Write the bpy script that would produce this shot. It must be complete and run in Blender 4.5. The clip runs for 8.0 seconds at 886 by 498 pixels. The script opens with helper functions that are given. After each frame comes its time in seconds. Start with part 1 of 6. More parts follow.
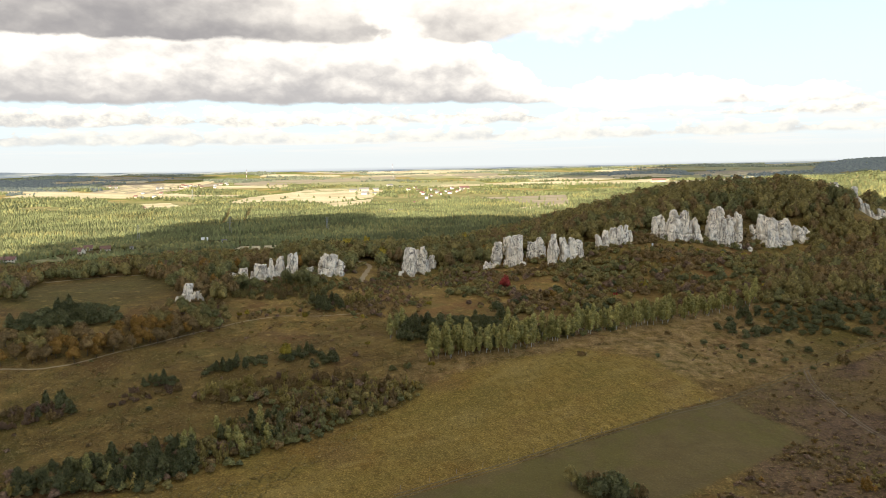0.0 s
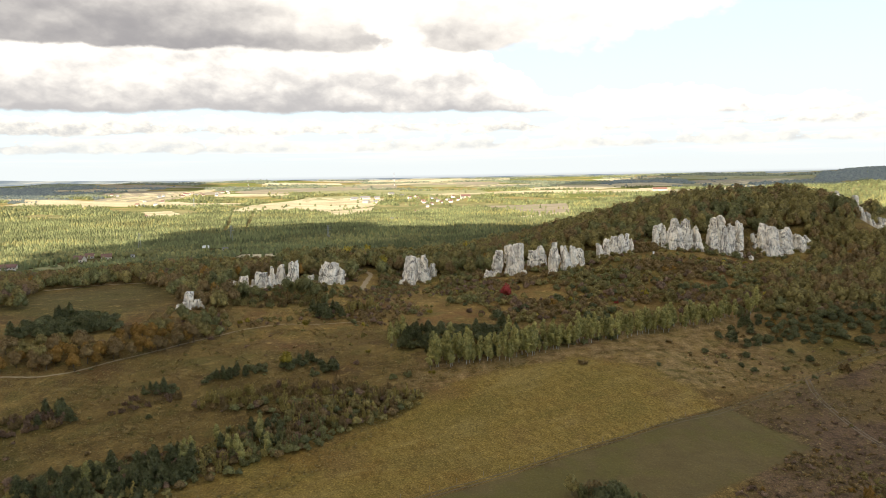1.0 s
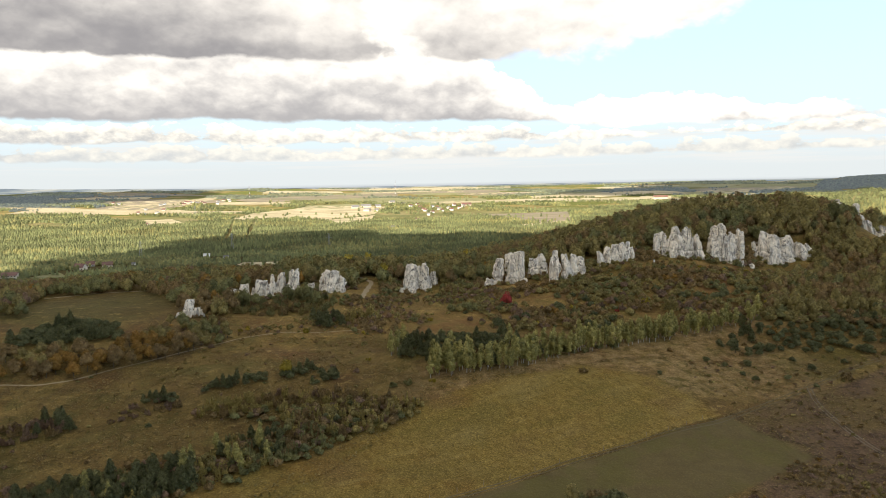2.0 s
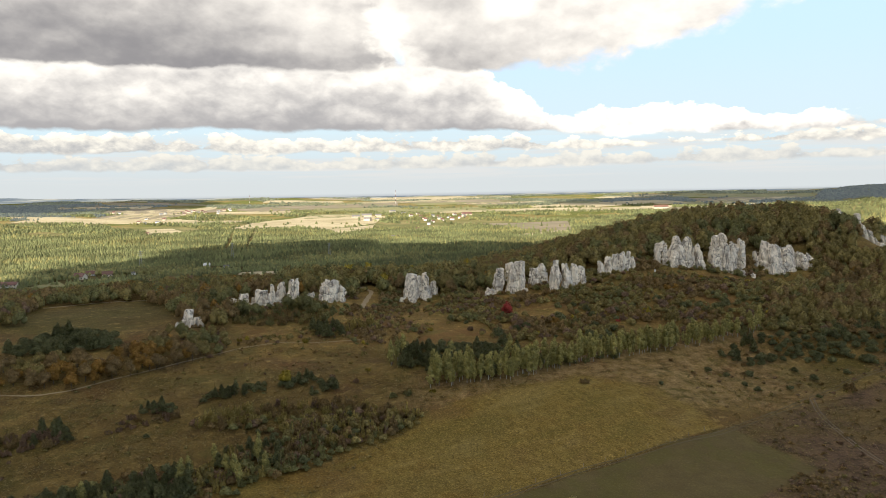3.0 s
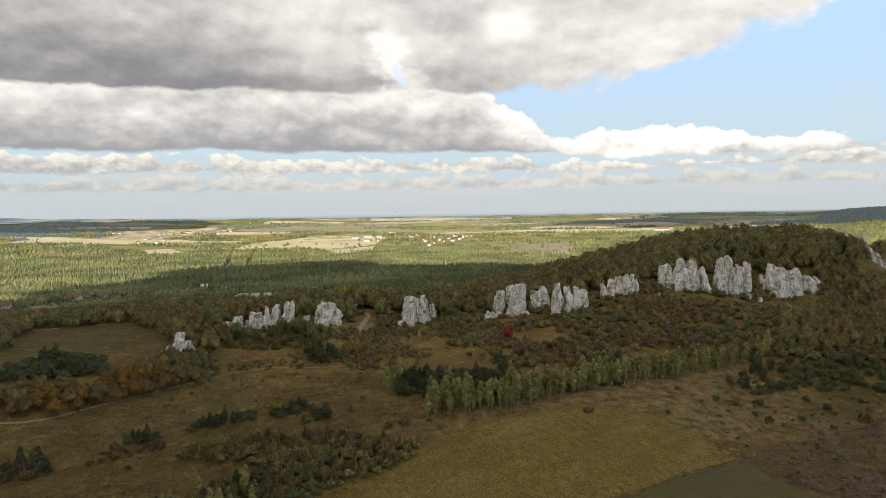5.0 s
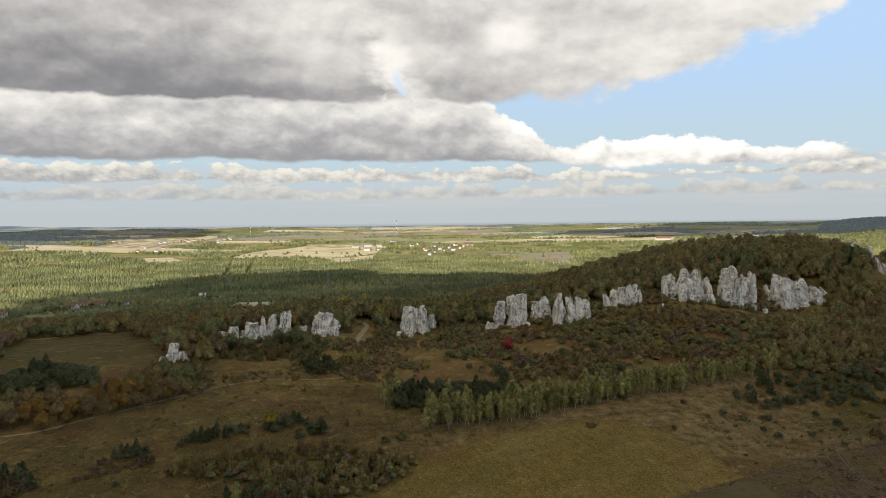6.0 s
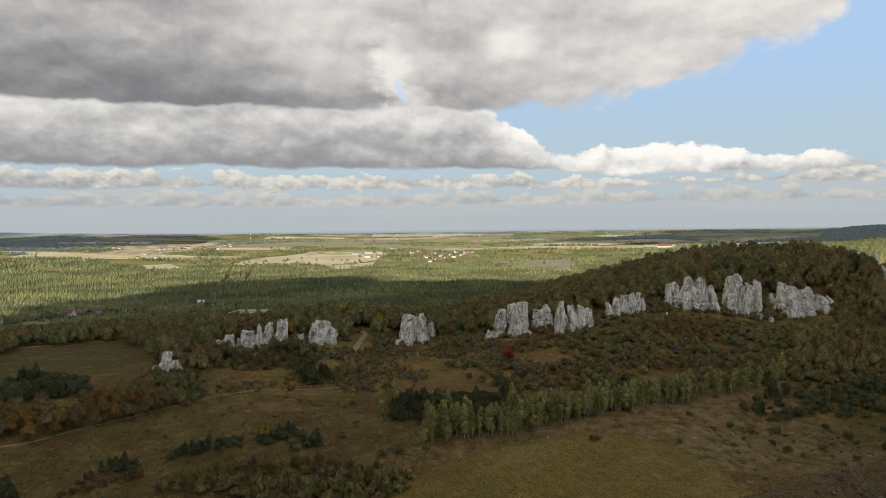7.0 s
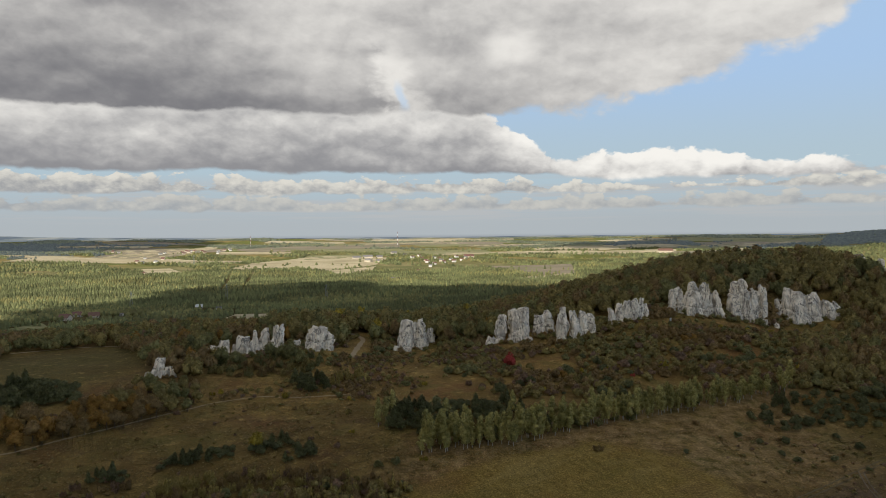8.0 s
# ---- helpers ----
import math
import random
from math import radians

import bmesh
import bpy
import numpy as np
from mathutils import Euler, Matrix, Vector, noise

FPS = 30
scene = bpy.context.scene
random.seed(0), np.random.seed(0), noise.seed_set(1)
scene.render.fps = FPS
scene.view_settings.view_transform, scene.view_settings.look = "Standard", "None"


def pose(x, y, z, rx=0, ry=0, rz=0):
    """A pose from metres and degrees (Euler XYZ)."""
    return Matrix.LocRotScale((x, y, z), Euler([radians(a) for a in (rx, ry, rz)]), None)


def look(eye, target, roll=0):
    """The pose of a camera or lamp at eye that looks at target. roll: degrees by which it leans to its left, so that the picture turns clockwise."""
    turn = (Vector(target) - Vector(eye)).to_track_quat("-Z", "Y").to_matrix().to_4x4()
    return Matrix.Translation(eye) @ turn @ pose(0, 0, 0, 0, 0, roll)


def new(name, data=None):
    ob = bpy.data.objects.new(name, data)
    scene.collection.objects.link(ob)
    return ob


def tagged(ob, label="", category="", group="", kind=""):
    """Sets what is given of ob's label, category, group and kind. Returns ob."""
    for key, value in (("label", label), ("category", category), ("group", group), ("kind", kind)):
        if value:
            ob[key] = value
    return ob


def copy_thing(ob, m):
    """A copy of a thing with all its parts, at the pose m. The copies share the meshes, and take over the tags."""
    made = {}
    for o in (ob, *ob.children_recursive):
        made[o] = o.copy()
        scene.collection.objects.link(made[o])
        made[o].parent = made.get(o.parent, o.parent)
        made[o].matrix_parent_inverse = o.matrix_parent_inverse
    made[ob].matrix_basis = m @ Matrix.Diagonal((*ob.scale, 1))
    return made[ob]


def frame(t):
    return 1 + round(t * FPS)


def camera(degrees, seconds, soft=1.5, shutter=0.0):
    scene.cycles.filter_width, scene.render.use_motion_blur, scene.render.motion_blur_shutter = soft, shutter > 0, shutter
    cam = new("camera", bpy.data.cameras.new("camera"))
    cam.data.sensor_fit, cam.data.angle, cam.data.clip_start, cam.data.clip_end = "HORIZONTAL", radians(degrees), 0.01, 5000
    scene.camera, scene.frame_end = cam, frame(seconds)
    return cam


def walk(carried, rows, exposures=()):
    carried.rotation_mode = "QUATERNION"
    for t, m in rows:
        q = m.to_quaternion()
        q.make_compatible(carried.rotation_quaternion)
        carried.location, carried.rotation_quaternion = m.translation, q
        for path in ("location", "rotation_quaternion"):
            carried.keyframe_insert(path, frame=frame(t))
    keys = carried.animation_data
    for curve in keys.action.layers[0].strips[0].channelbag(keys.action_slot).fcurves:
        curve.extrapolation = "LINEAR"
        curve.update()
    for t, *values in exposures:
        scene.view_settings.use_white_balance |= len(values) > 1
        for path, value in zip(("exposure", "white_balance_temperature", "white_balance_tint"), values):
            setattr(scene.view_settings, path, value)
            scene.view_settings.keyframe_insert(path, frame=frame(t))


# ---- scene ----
# the flight: a slow tilt upwards, then ahead over the field
cam = camera(64.0, 8.0, soft=0.85)
walk(cam, [
    (0, pose(0.00, 0.00, 77.00, 83.253, 1.079, 0.000)),
    (0.5, pose(0.06, -0.02, 76.90, 83.574, 1.033, 0.040)),
    (1, pose(0.14, 0.06, 76.89, 83.942, 1.017, 0.093)),
    (1.5, pose(0.28, 0.14, 76.86, 84.285, 1.009, 0.142)),
    (3, pose(0.47, 1.31, 76.82, 85.363, 0.996, 0.208)),
    (3.5, pose(0.66, 3.05, 76.73, 85.876, 0.958, 0.225)),
    (4, pose(0.82, 5.36, 76.69, 86.303, 0.912, 0.233)),
    (4.5, pose(1.11, 7.98, 76.66, 86.684, 0.872, 0.251)),
    (6, pose(1.95, 18.50, 76.45, 87.806, 0.683, 0.334)),
    (6.5, pose(2.20, 22.13, 76.28, 88.113, 0.612, 0.360)),
    (7, pose(2.49, 26.03, 76.10, 88.383, 0.583, 0.395)),
    (7.5, pose(2.74, 29.78, 75.94, 88.570, 0.560, 0.412)),
    (8, pose(3.09, 33.72, 75.70, 88.756, 0.514, 0.439)),
], [(0, 0.96, 6800, 11), (1.0, 1.02, 6780, 11), (1.5, 0.95, 6750, 11), (3, 0.66, 6650, 11), (4.5, 0.47, 6550, 11), (6.5, 0.16, 6430, 11), (8, -0.05, 6350, 11)])


# ---- node helpers ----
class Graph:
    """Short hand for a node tree."""

    def __init__(self, tree):
        self.tree = tree
        tree.nodes.clear()

    def put(self, socket, value):
        if isinstance(value, bpy.types.NodeSocket):
            self.tree.links.new(value, socket)
        elif value is not None:
            socket.default_value = value

    def node(self, kind, values=()):
        n = self.tree.nodes.new(kind)
        for key, value in dict(values).items():
            self.put(n.inputs[key], value)
        return n

    def math(self, op, a, b=None, c=None, clamp=False):
        n = self.node("ShaderNodeMath")
        n.operation, n.use_clamp = op, clamp
        for i, value in enumerate((a, b, c)):
            self.put(n.inputs[i], value)
        return n.outputs[0]

    def add(self, *terms):
        total = terms[0]
        for term in terms[1:]:
            total = self.math("ADD", total, term)
        return total

    def mul(self, *terms):
        total = terms[0]
        for term in terms[1:]:
            total = self.math("MULTIPLY", total, term)
        return total

    def ramp(self, value, a, b, lo=0.0, hi=1.0):
        """Eased step of value from a to b."""
        n = self.node("ShaderNodeMapRange")
        n.interpolation_type = "SMOOTHSTEP"
        for i, v in enumerate((value, a, b, lo, hi)):
            self.put(n.inputs[i], v)
        return n.outputs[0]

    def noise(self, vector, scale, detail=4.0, rough=0.55, distort=0.0):
        n = self.node("ShaderNodeTexNoise")
        for key, v in (("Vector", vector), ("Scale", scale), ("Detail", detail), ("Roughness", rough), ("Distortion", distort)):
            self.put(n.inputs[key], v)
        return n.outputs["Fac"]

    def mix(self, fac, a, b, blend="MIX"):
        n = self.node("ShaderNodeMix")
        n.data_type, n.blend_type = "RGBA", blend
        for i, v in ((0, fac), (6, a), (7, b)):
            self.put(n.inputs[i], (*v, 1.0) if isinstance(v, tuple) else v)
        return n.outputs[2]

    def vec(self, x, y, z):
        n = self.node("ShaderNodeCombineXYZ")
        for i, v in enumerate((x, y, z)):
            self.put(n.inputs[i], v)
        return n.outputs[0]


# ---- world, sun and clouds ----
SUN_HEIGHT, SUN_TURN = radians(33), radians(217)   # height over the horizon; clockwise from +y
TO_SUN = Vector((math.cos(SUN_HEIGHT) * math.sin(SUN_TURN), math.cos(SUN_HEIGHT) * math.cos(SUN_TURN), math.sin(SUN_HEIGHT)))


def build_world():
    world = bpy.data.worlds.new("sky")
    scene.world = world
    world.use_nodes = True
    g = Graph(world.node_tree)
    sky = g.node("ShaderNodeTexSky")
    sky.sky_type, sky.sun_disc = "NISHITA", False
    sky.sun_elevation, sky.sun_rotation = SUN_HEIGHT, SUN_TURN
    sky.altitude, sky.dust_density = 350.0, 1.6
    way = g.node("ShaderNodeTexCoord").outputs["Generated"]
    part_xyz = g.node("ShaderNodeSeparateXYZ", {0: way})
    sx, sy, sz = part_xyz.outputs
    deg = 57.29578
    az = g.mul(g.math("ARCTAN2", sx, sy), deg)
    el = g.mul(g.math("ARCSINE", sz), deg)
    # heaped billows, and the same a little higher up: their difference lights the heads
    def heap(lift, turn, size):
        u, v = g.mul(g.add(az, turn * size), 1.0 / size), g.mul(g.add(el, lift * size), 1.0 / size)
        wave = g.add(g.noise(g.vec(g.mul(u, 0.5), g.mul(v, 0.8), 2.0), 1.0, 3.0, 0.5), -0.5)
        n = g.node("ShaderNodeTexVoronoi")
        n.feature, n.voronoi_dimensions = "SMOOTH_F1", "2D"
        for key, value in (("Vector", g.vec(g.add(g.mul(u, 0.62), g.mul(wave, 1.1)), g.add(v, g.mul(wave, -0.9)), 0.0)), ("Scale", 0.42), ("Detail", 3.0), ("Roughness", 0.50), ("Lacunarity", 2.3), ("Smoothness", 0.35)):
            g.put(n.inputs[key], value)
        soft = g.noise(g.vec(g.mul(u, 0.15), g.mul(v, 0.24), 3.1), 1.2, 7.0, 0.50)
        return g.add(g.mul(n.outputs["Distance"], -0.42), g.mul(soft, 0.85))

    def heaps(size, strength):
        puff = heap(0.0, 0.0, size)
        return g.add(puff, -0.24), g.mul(g.add(puff, g.mul(heap(0.75, -0.45, size), -1.0)), strength)

    coarse, small = heaps(1.0, 1.9), heaps(0.55, 1.7)
    swell = coarse[0]
    wide = g.noise(g.vec(g.mul(az, 0.05), g.mul(el, 0.13), 9.2), 1.2, 3.0, 0.5)
    blue = g.mix(g.ramp(el, 0.5, 5.0), (0.445, 0.485, 0.50), (0.455, 0.575, 0.635))
    blue = g.mix(g.ramp(el, 4.5, 13.0), blue, (0.41, 0.58, 0.80))
    sky_scaled = g.mix(1.0, sky.outputs[0], (0.055, 0.055, 0.055), "MULTIPLY")
    colour = g.mix(g.ramp(el, 24.0, 45.0), blue, sky_scaled)

    def bank(colour, base, top, soft_base, soft_top, dark, light, bias, rough_top, cover=1.0, reach=0.7, lumps=None, ragged=1.0, depth=1.0):
        """One row of cloud between two heights (degrees), grey below and bright above."""
        swell, relief = lumps or coarse
        above = g.add(el, g.mul(base, -1.0), g.mul(swell, ragged))
        below = g.add(top, g.mul(el, -1.0), g.mul(swell, rough_top))
        density = g.mul(g.ramp(above, 0.0, soft_base), g.ramp(below, 0.0, soft_top), cover)
        rise = g.math("DIVIDE", above, g.math("MAXIMUM", g.add(top, g.mul(base, -1.0)), 0.5))
        lit = g.ramp(g.add(g.mul(rise, reach), g.mul(relief, depth), g.mul(g.add(wide, -0.5), 1.6), bias), -0.42, 1.2)
        return g.mix(density, colour, g.mix(lit, dark, light))

    # thin streaks low down
    streak = g.noise(g.vec(g.mul(az, 0.05), g.mul(el, 1.3), 1.0), 1.5, 5.0, 0.6)
    low = g.mul(g.ramp(streak, 0.42, 0.62), g.ramp(el, 0.6, 1.6), g.ramp(el, 5.0, 3.2))
    colour = g.mix(g.mul(low, 0.8), colour, (0.50, 0.51, 0.505))
    right = g.ramp(az, 3.0, 9.0)
    west = g.ramp(az, -10.0, -22.0)
    # two thin rows of cream heads
    gaps = g.noise(g.vec(g.mul(az, 0.075), g.mul(el, 0.2), 5.0), 1.6, 3.0, 0.5)
    colour = bank(colour, 1.70, g.add(3.15, g.mul(g.add(gaps, -0.5), 1.2)), 0.25, 0.25, (0.375, 0.392, 0.40), (0.61, 0.595, 0.535), 0.06, 2.0, 0.9, 0.8, small, 0.6)
    colour = bank(colour, g.add(3.05, g.mul(g.add(gaps, -0.5), 1.0)), g.add(4.75, g.mul(right, -0.5), g.mul(g.add(gaps, -0.5), -1.2)), 0.25, 0.22, (0.325, 0.332, 0.340), (0.76, 0.73, 0.64), 0.08, 2.2, 0.97, 0.9, small, 0.6)
    # heavy to the west, bright heads to the east
    base_b = g.add(4.65, g.mul(g.ramp(az, 2.0, 14.0), -0.75), g.mul(g.ramp(az, 18.0, 30.0), -0.25))
    top_b = g.add(12.0, g.mul(g.ramp(az, -1.0, 9.0), -5.1), g.mul(g.ramp(az, 14.0, 26.0), -1.15))
    colour = bank(colour, base_b, top_b, 0.35, 0.35, (0.285, 0.283, 0.290), (0.96, 0.93, 0.855), g.add(-0.30, g.mul(right, 0.50)), 3.0, 1.0, 1.20, None, 0.8, g.add(0.42, g.mul(right, 0.25)))
    # the great cloud overhead, its eastern edge rising
    base_a = g.add(9.1, g.math("MAXIMUM", g.mul(g.add(az, -11.0), 0.20), 0.0), g.math("MAXIMUM", g.mul(g.add(az, -25.0), 0.40), 0.0), g.mul(g.add(g.mul(swell, -1.8), -0.35), right))
    gap = g.mul(g.ramp(g.math("ABSOLUTE", g.add(az, 4.6, g.mul(swell, 5.0))), 2.4, 0.2), g.ramp(el, 16.5, 12.5), 0.55)
    glow = g.mul(g.ramp(g.math("ABSOLUTE", g.add(az, -5.2)), 3.0, 0.5), g.ramp(g.math("ABSOLUTE", g.add(el, -14.4)), 1.7, 0.4), 0.40)
    belly = g.mul(g.ramp(el, 13.6, 10.0), g.ramp(az, 12.0, 3.0), -0.30)
    colour = bank(colour, base_a, 34.0, g.add(0.45, g.mul(right, 0.8)), 6.0, (0.205, 0.202, 0.210), (0.86, 0.83, 0.765), g.add(0.36, gap, glow, belly, g.mul(west, -0.30), g.mul(g.ramp(az, -4.0, 8.0), 0.22)), 2.0, 1.0, 0.25, None, 1.2, 0.27)
    rift = g.mul(g.ramp(g.math("ABSOLUTE", g.add(az, 4.0, g.mul(swell, 1.5))), 0.55, 0.10), g.ramp(el, 9.6, 10.4), g.ramp(el, 12.4, 11.2), 0.7)
    colour = g.mix(rift, colour, (0.55, 0.68, 0.82))
    # the rest of the sky, out of sight: broken cloud
    dome = g.noise(g.vec(sx, sy, sz), 3.0, 5.0, 0.55)
    broken = g.mul(g.ramp(dome, 0.42, 0.58), g.ramp(el, 26.0, 40.0))
    colour = g.mix(broken, colour, g.mix(g.ramp(dome, 0.5, 0.75), (1.0, 0.98, 0.94), (0.42, 0.43, 0.45)))
    # below the horizon
    colour = g.mix(g.ramp(el, -0.4, 0.0), (0.30, 0.33, 0.36), colour)
    back = g.node("ShaderNodeBackground", {"Color": colour, "Strength": 1.0})
    out = g.node("ShaderNodeOutputWorld")
    world.node_tree.links.new(back.outputs[0], out.inputs[0])


build_world()
sun = new("sun", bpy.data.lights.new("sun", "SUN"))
sun.data.energy, sun.data.angle, sun.data.color = 4.8, radians(0.6), (1.0, 0.93, 0.80)
sun.matrix_world = look(TO_SUN * 3000, (0, 0, 0))


def icosphere(sub=1):
    bm = bmesh.new()
    bmesh.ops.create_icosphere(bm, subdivisions=sub, radius=1.0)
    v = np.array([q.co for q in bm.verts])
    t = np.array([[q.index for q in f.verts] for f in bm.faces])
    bm.free()
    return v, t


ICO = icosphere(1)
ICO2 = icosphere(2)


# ---- materials ----
def material(name):
    m = bpy.data.materials.new(name)
    m.use_nodes = True
    g = Graph(m.node_tree)
    bsdf = g.node("ShaderNodeBsdfPrincipled")
    out = g.node("ShaderNodeOutputMaterial")
    m.node_tree.links.new(bsdf.outputs[0], out.inputs[0])
    return m, g, bsdf


def bumped(g, bsdf, value, strength, distance):
    b = g.node("ShaderNodeBump", {"Height": value, "Strength": strength, "Distance": distance})
    g.put(bsdf.inputs["Normal"], b.outputs[0])


def plain(name, colour, rough=0.8, grain=0.25, scale=1.5, metal=0.0):
    """A matt surface with grain at two scales."""
    m, g, bsdf = material(name)
    at = g.node("ShaderNodeTexCoord").outputs["Object"]
    n = g.add(g.mul(g.noise(at, scale, 5.0), 0.6), g.mul(g.noise(at, scale * 9, 3.0), 0.4))
    g.put(bsdf.inputs["Base Color"], g.mix(n, tuple(c * (1 - grain) for c in colour), tuple(min(1, c * (1 + grain)) for c in colour)))
    bsdf.inputs["Roughness"].default_value, bsdf.inputs["Metallic"].default_value = rough, metal
    bumped(g, bsdf, n, 0.3, 0.03)
    return m


def foliage(name, colour, other, rough=0.75, stand=0.0, vary=0.6):
    """Leaves: tone by tree, by leaf clump and by patches."""
    m, g, bsdf = material(name)
    geo = g.node("ShaderNodeNewGeometry")
    info = g.node("ShaderNodeObjectInfo")
    attribute = g.node("ShaderNodeAttribute")
    attribute.attribute_name = "tone"
    tone = attribute.outputs["Fac"]
    per_tree = g.math("FRACT", g.add(tone, info.outputs["Random"]))
    leaf = geo.outputs["Random Per Island"]
    patch = g.noise(geo.outputs["Position"], 0.35, 3.0)
    fac = g.add(g.mul(per_tree, 0.45), g.mul(g.add(patch, -0.5), 0.6), g.mul(g.add(leaf, -0.5), 0.35), 0.28)
    base = g.mix(g.math("MINIMUM", g.math("MAXIMUM", fac, 0.0), 1.0), colour, other)
    bright = g.add(1.0 - vary * 0.5, g.mul(leaf, vary), g.mul(per_tree, 0.20))
    if stand:
        # stands of differing age
        bright = g.mul(bright, g.add(1.0 - stand * 0.5, g.mul(g.ramp(g.noise(geo.outputs["Position"], 0.011, 4.0, 0.6), 0.38, 0.62), stand)))
    g.put(bsdf.inputs["Base Color"], g.mix(1.0, base, g.vec(bright, bright, bright), "MULTIPLY"))
    bsdf.inputs["Roughness"].default_value = rough
    bsdf.inputs["Specular IOR Level"].default_value = 0.2
    thin = g.node("ShaderNodeBsdfTranslucent")
    g.put(thin.inputs["Color"], bsdf.inputs["Base Color"].links[0].from_socket)
    both = g.node("ShaderNodeMixShader", {0: 0.35, 1: bsdf.outputs[0], 2: thin.outputs[0]})
    g.put([n for n in m.node_tree.nodes if n.type == "OUTPUT_MATERIAL"][0].inputs[0], both.outputs[0])
    return m


M_PINE = foliage("pine_needles", (0.112, 0.121, 0.057), (0.178, 0.178, 0.080))
M_GREEN = foliage("green_leaves", (0.184, 0.182, 0.079), (0.262, 0.246, 0.098))
M_BIRCH = foliage("birch_leaves", (0.300, 0.290, 0.105), (0.460, 0.400, 0.140))
M_OLIVE = foliage("olive_leaves", (0.240, 0.199, 0.076), (0.328, 0.266, 0.098))
M_YELLOW = foliage("yellow_leaves", (0.28, 0.225, 0.035), (0.42, 0.32, 0.050))
M_RUST = foliage("rust_leaves", (0.228, 0.158, 0.073), (0.302, 0.208, 0.088))
M_ORANGE = foliage("orange_leaves", (0.265, 0.155, 0.042), (0.360, 0.210, 0.054))
M_SHOOT = foliage("yellowing_shoots", (0.300, 0.240, 0.080), (0.410, 0.325, 0.106))
M_WINE = foliage("dark_red_leaves", (0.215, 0.142, 0.098), (0.285, 0.188, 0.120))
M_RED = foliage("bright_red_leaves", (0.34, 0.055, 0.050), (0.46, 0.085, 0.070))
M_FAR = foliage("far_pine_crowns", (0.162, 0.184, 0.082), (0.230, 0.236, 0.102), stand=0.55, vary=0.35)
M_FARMIX = foliage("far_mixed_crowns", (0.235, 0.228, 0.092), (0.310, 0.288, 0.116), stand=0.45, vary=0.35)
M_BARK = plain("bark", (0.10, 0.08, 0.06), 0.9, 0.4, 3.0)
M_BIRCHBARK = plain("birch_bark", (0.44, 0.42, 0.37), 0.8, 0.45, 2.5)


def build_limestone():
    """White rock with grey weathered streaks, dark clefts and a few ochre stains."""
    m, g, bsdf = material("limestone")
    at = g.node("ShaderNodeNewGeometry").outputs["Position"]
    xyz = g.node("ShaderNodeSeparateXYZ", {0: at}).outputs
    tall = g.vec(xyz[0], xyz[1], g.mul(xyz[2], 0.32))
    streak = g.noise(tall, 0.34, 5.0, 0.6, 0.3)
    thin = g.noise(tall, 1.2, 5.0, 0.6, 0.2)
    blot = g.noise(at, 0.17, 5.0, 0.6)
    fine = g.noise(at, 1.4, 6.0, 0.7)
    c = g.mix(g.ramp(streak, 0.36, 0.56), (0.48, 0.42, 0.34), (0.88, 0.79, 0.65))
    c = g.mix(g.mul(g.ramp(thin, 0.55, 0.66), 0.40), c, (0.33, 0.315, 0.28))
    c = g.mix(g.mul(g.ramp(blot, 0.53, 0.62), 0.45), c, (0.42, 0.40, 0.36))
    c = g.mix(g.mul(g.ramp(fine, 0.56, 0.66), 0.42), c, (0.20, 0.19, 0.17))
    joint = g.math("ABSOLUTE", g.add(g.noise(tall, 0.24, 4.0, 0.6, 0.6), -0.5))
    c = g.mix(g.mul(g.ramp(joint, 0.020, 0.005), 0.85), c, (0.12, 0.11, 0.10))
    warm = g.noise(at, 0.16, 3.0)
    c = g.mix(g.mul(g.ramp(warm, 0.55, 0.7), 0.3), c, (0.60, 0.51, 0.38))
    g.put(bsdf.inputs["Base Color"], c)
    bsdf.inputs["Roughness"].default_value = 0.92
    bumped(g, bsdf, g.add(g.mul(thin, 0.7), g.mul(fine, 0.4), g.mul(g.ramp(joint, 0.0, 0.05), 0.5)), 0.9, 0.6)
    return m


M_STONE = build_limestone()


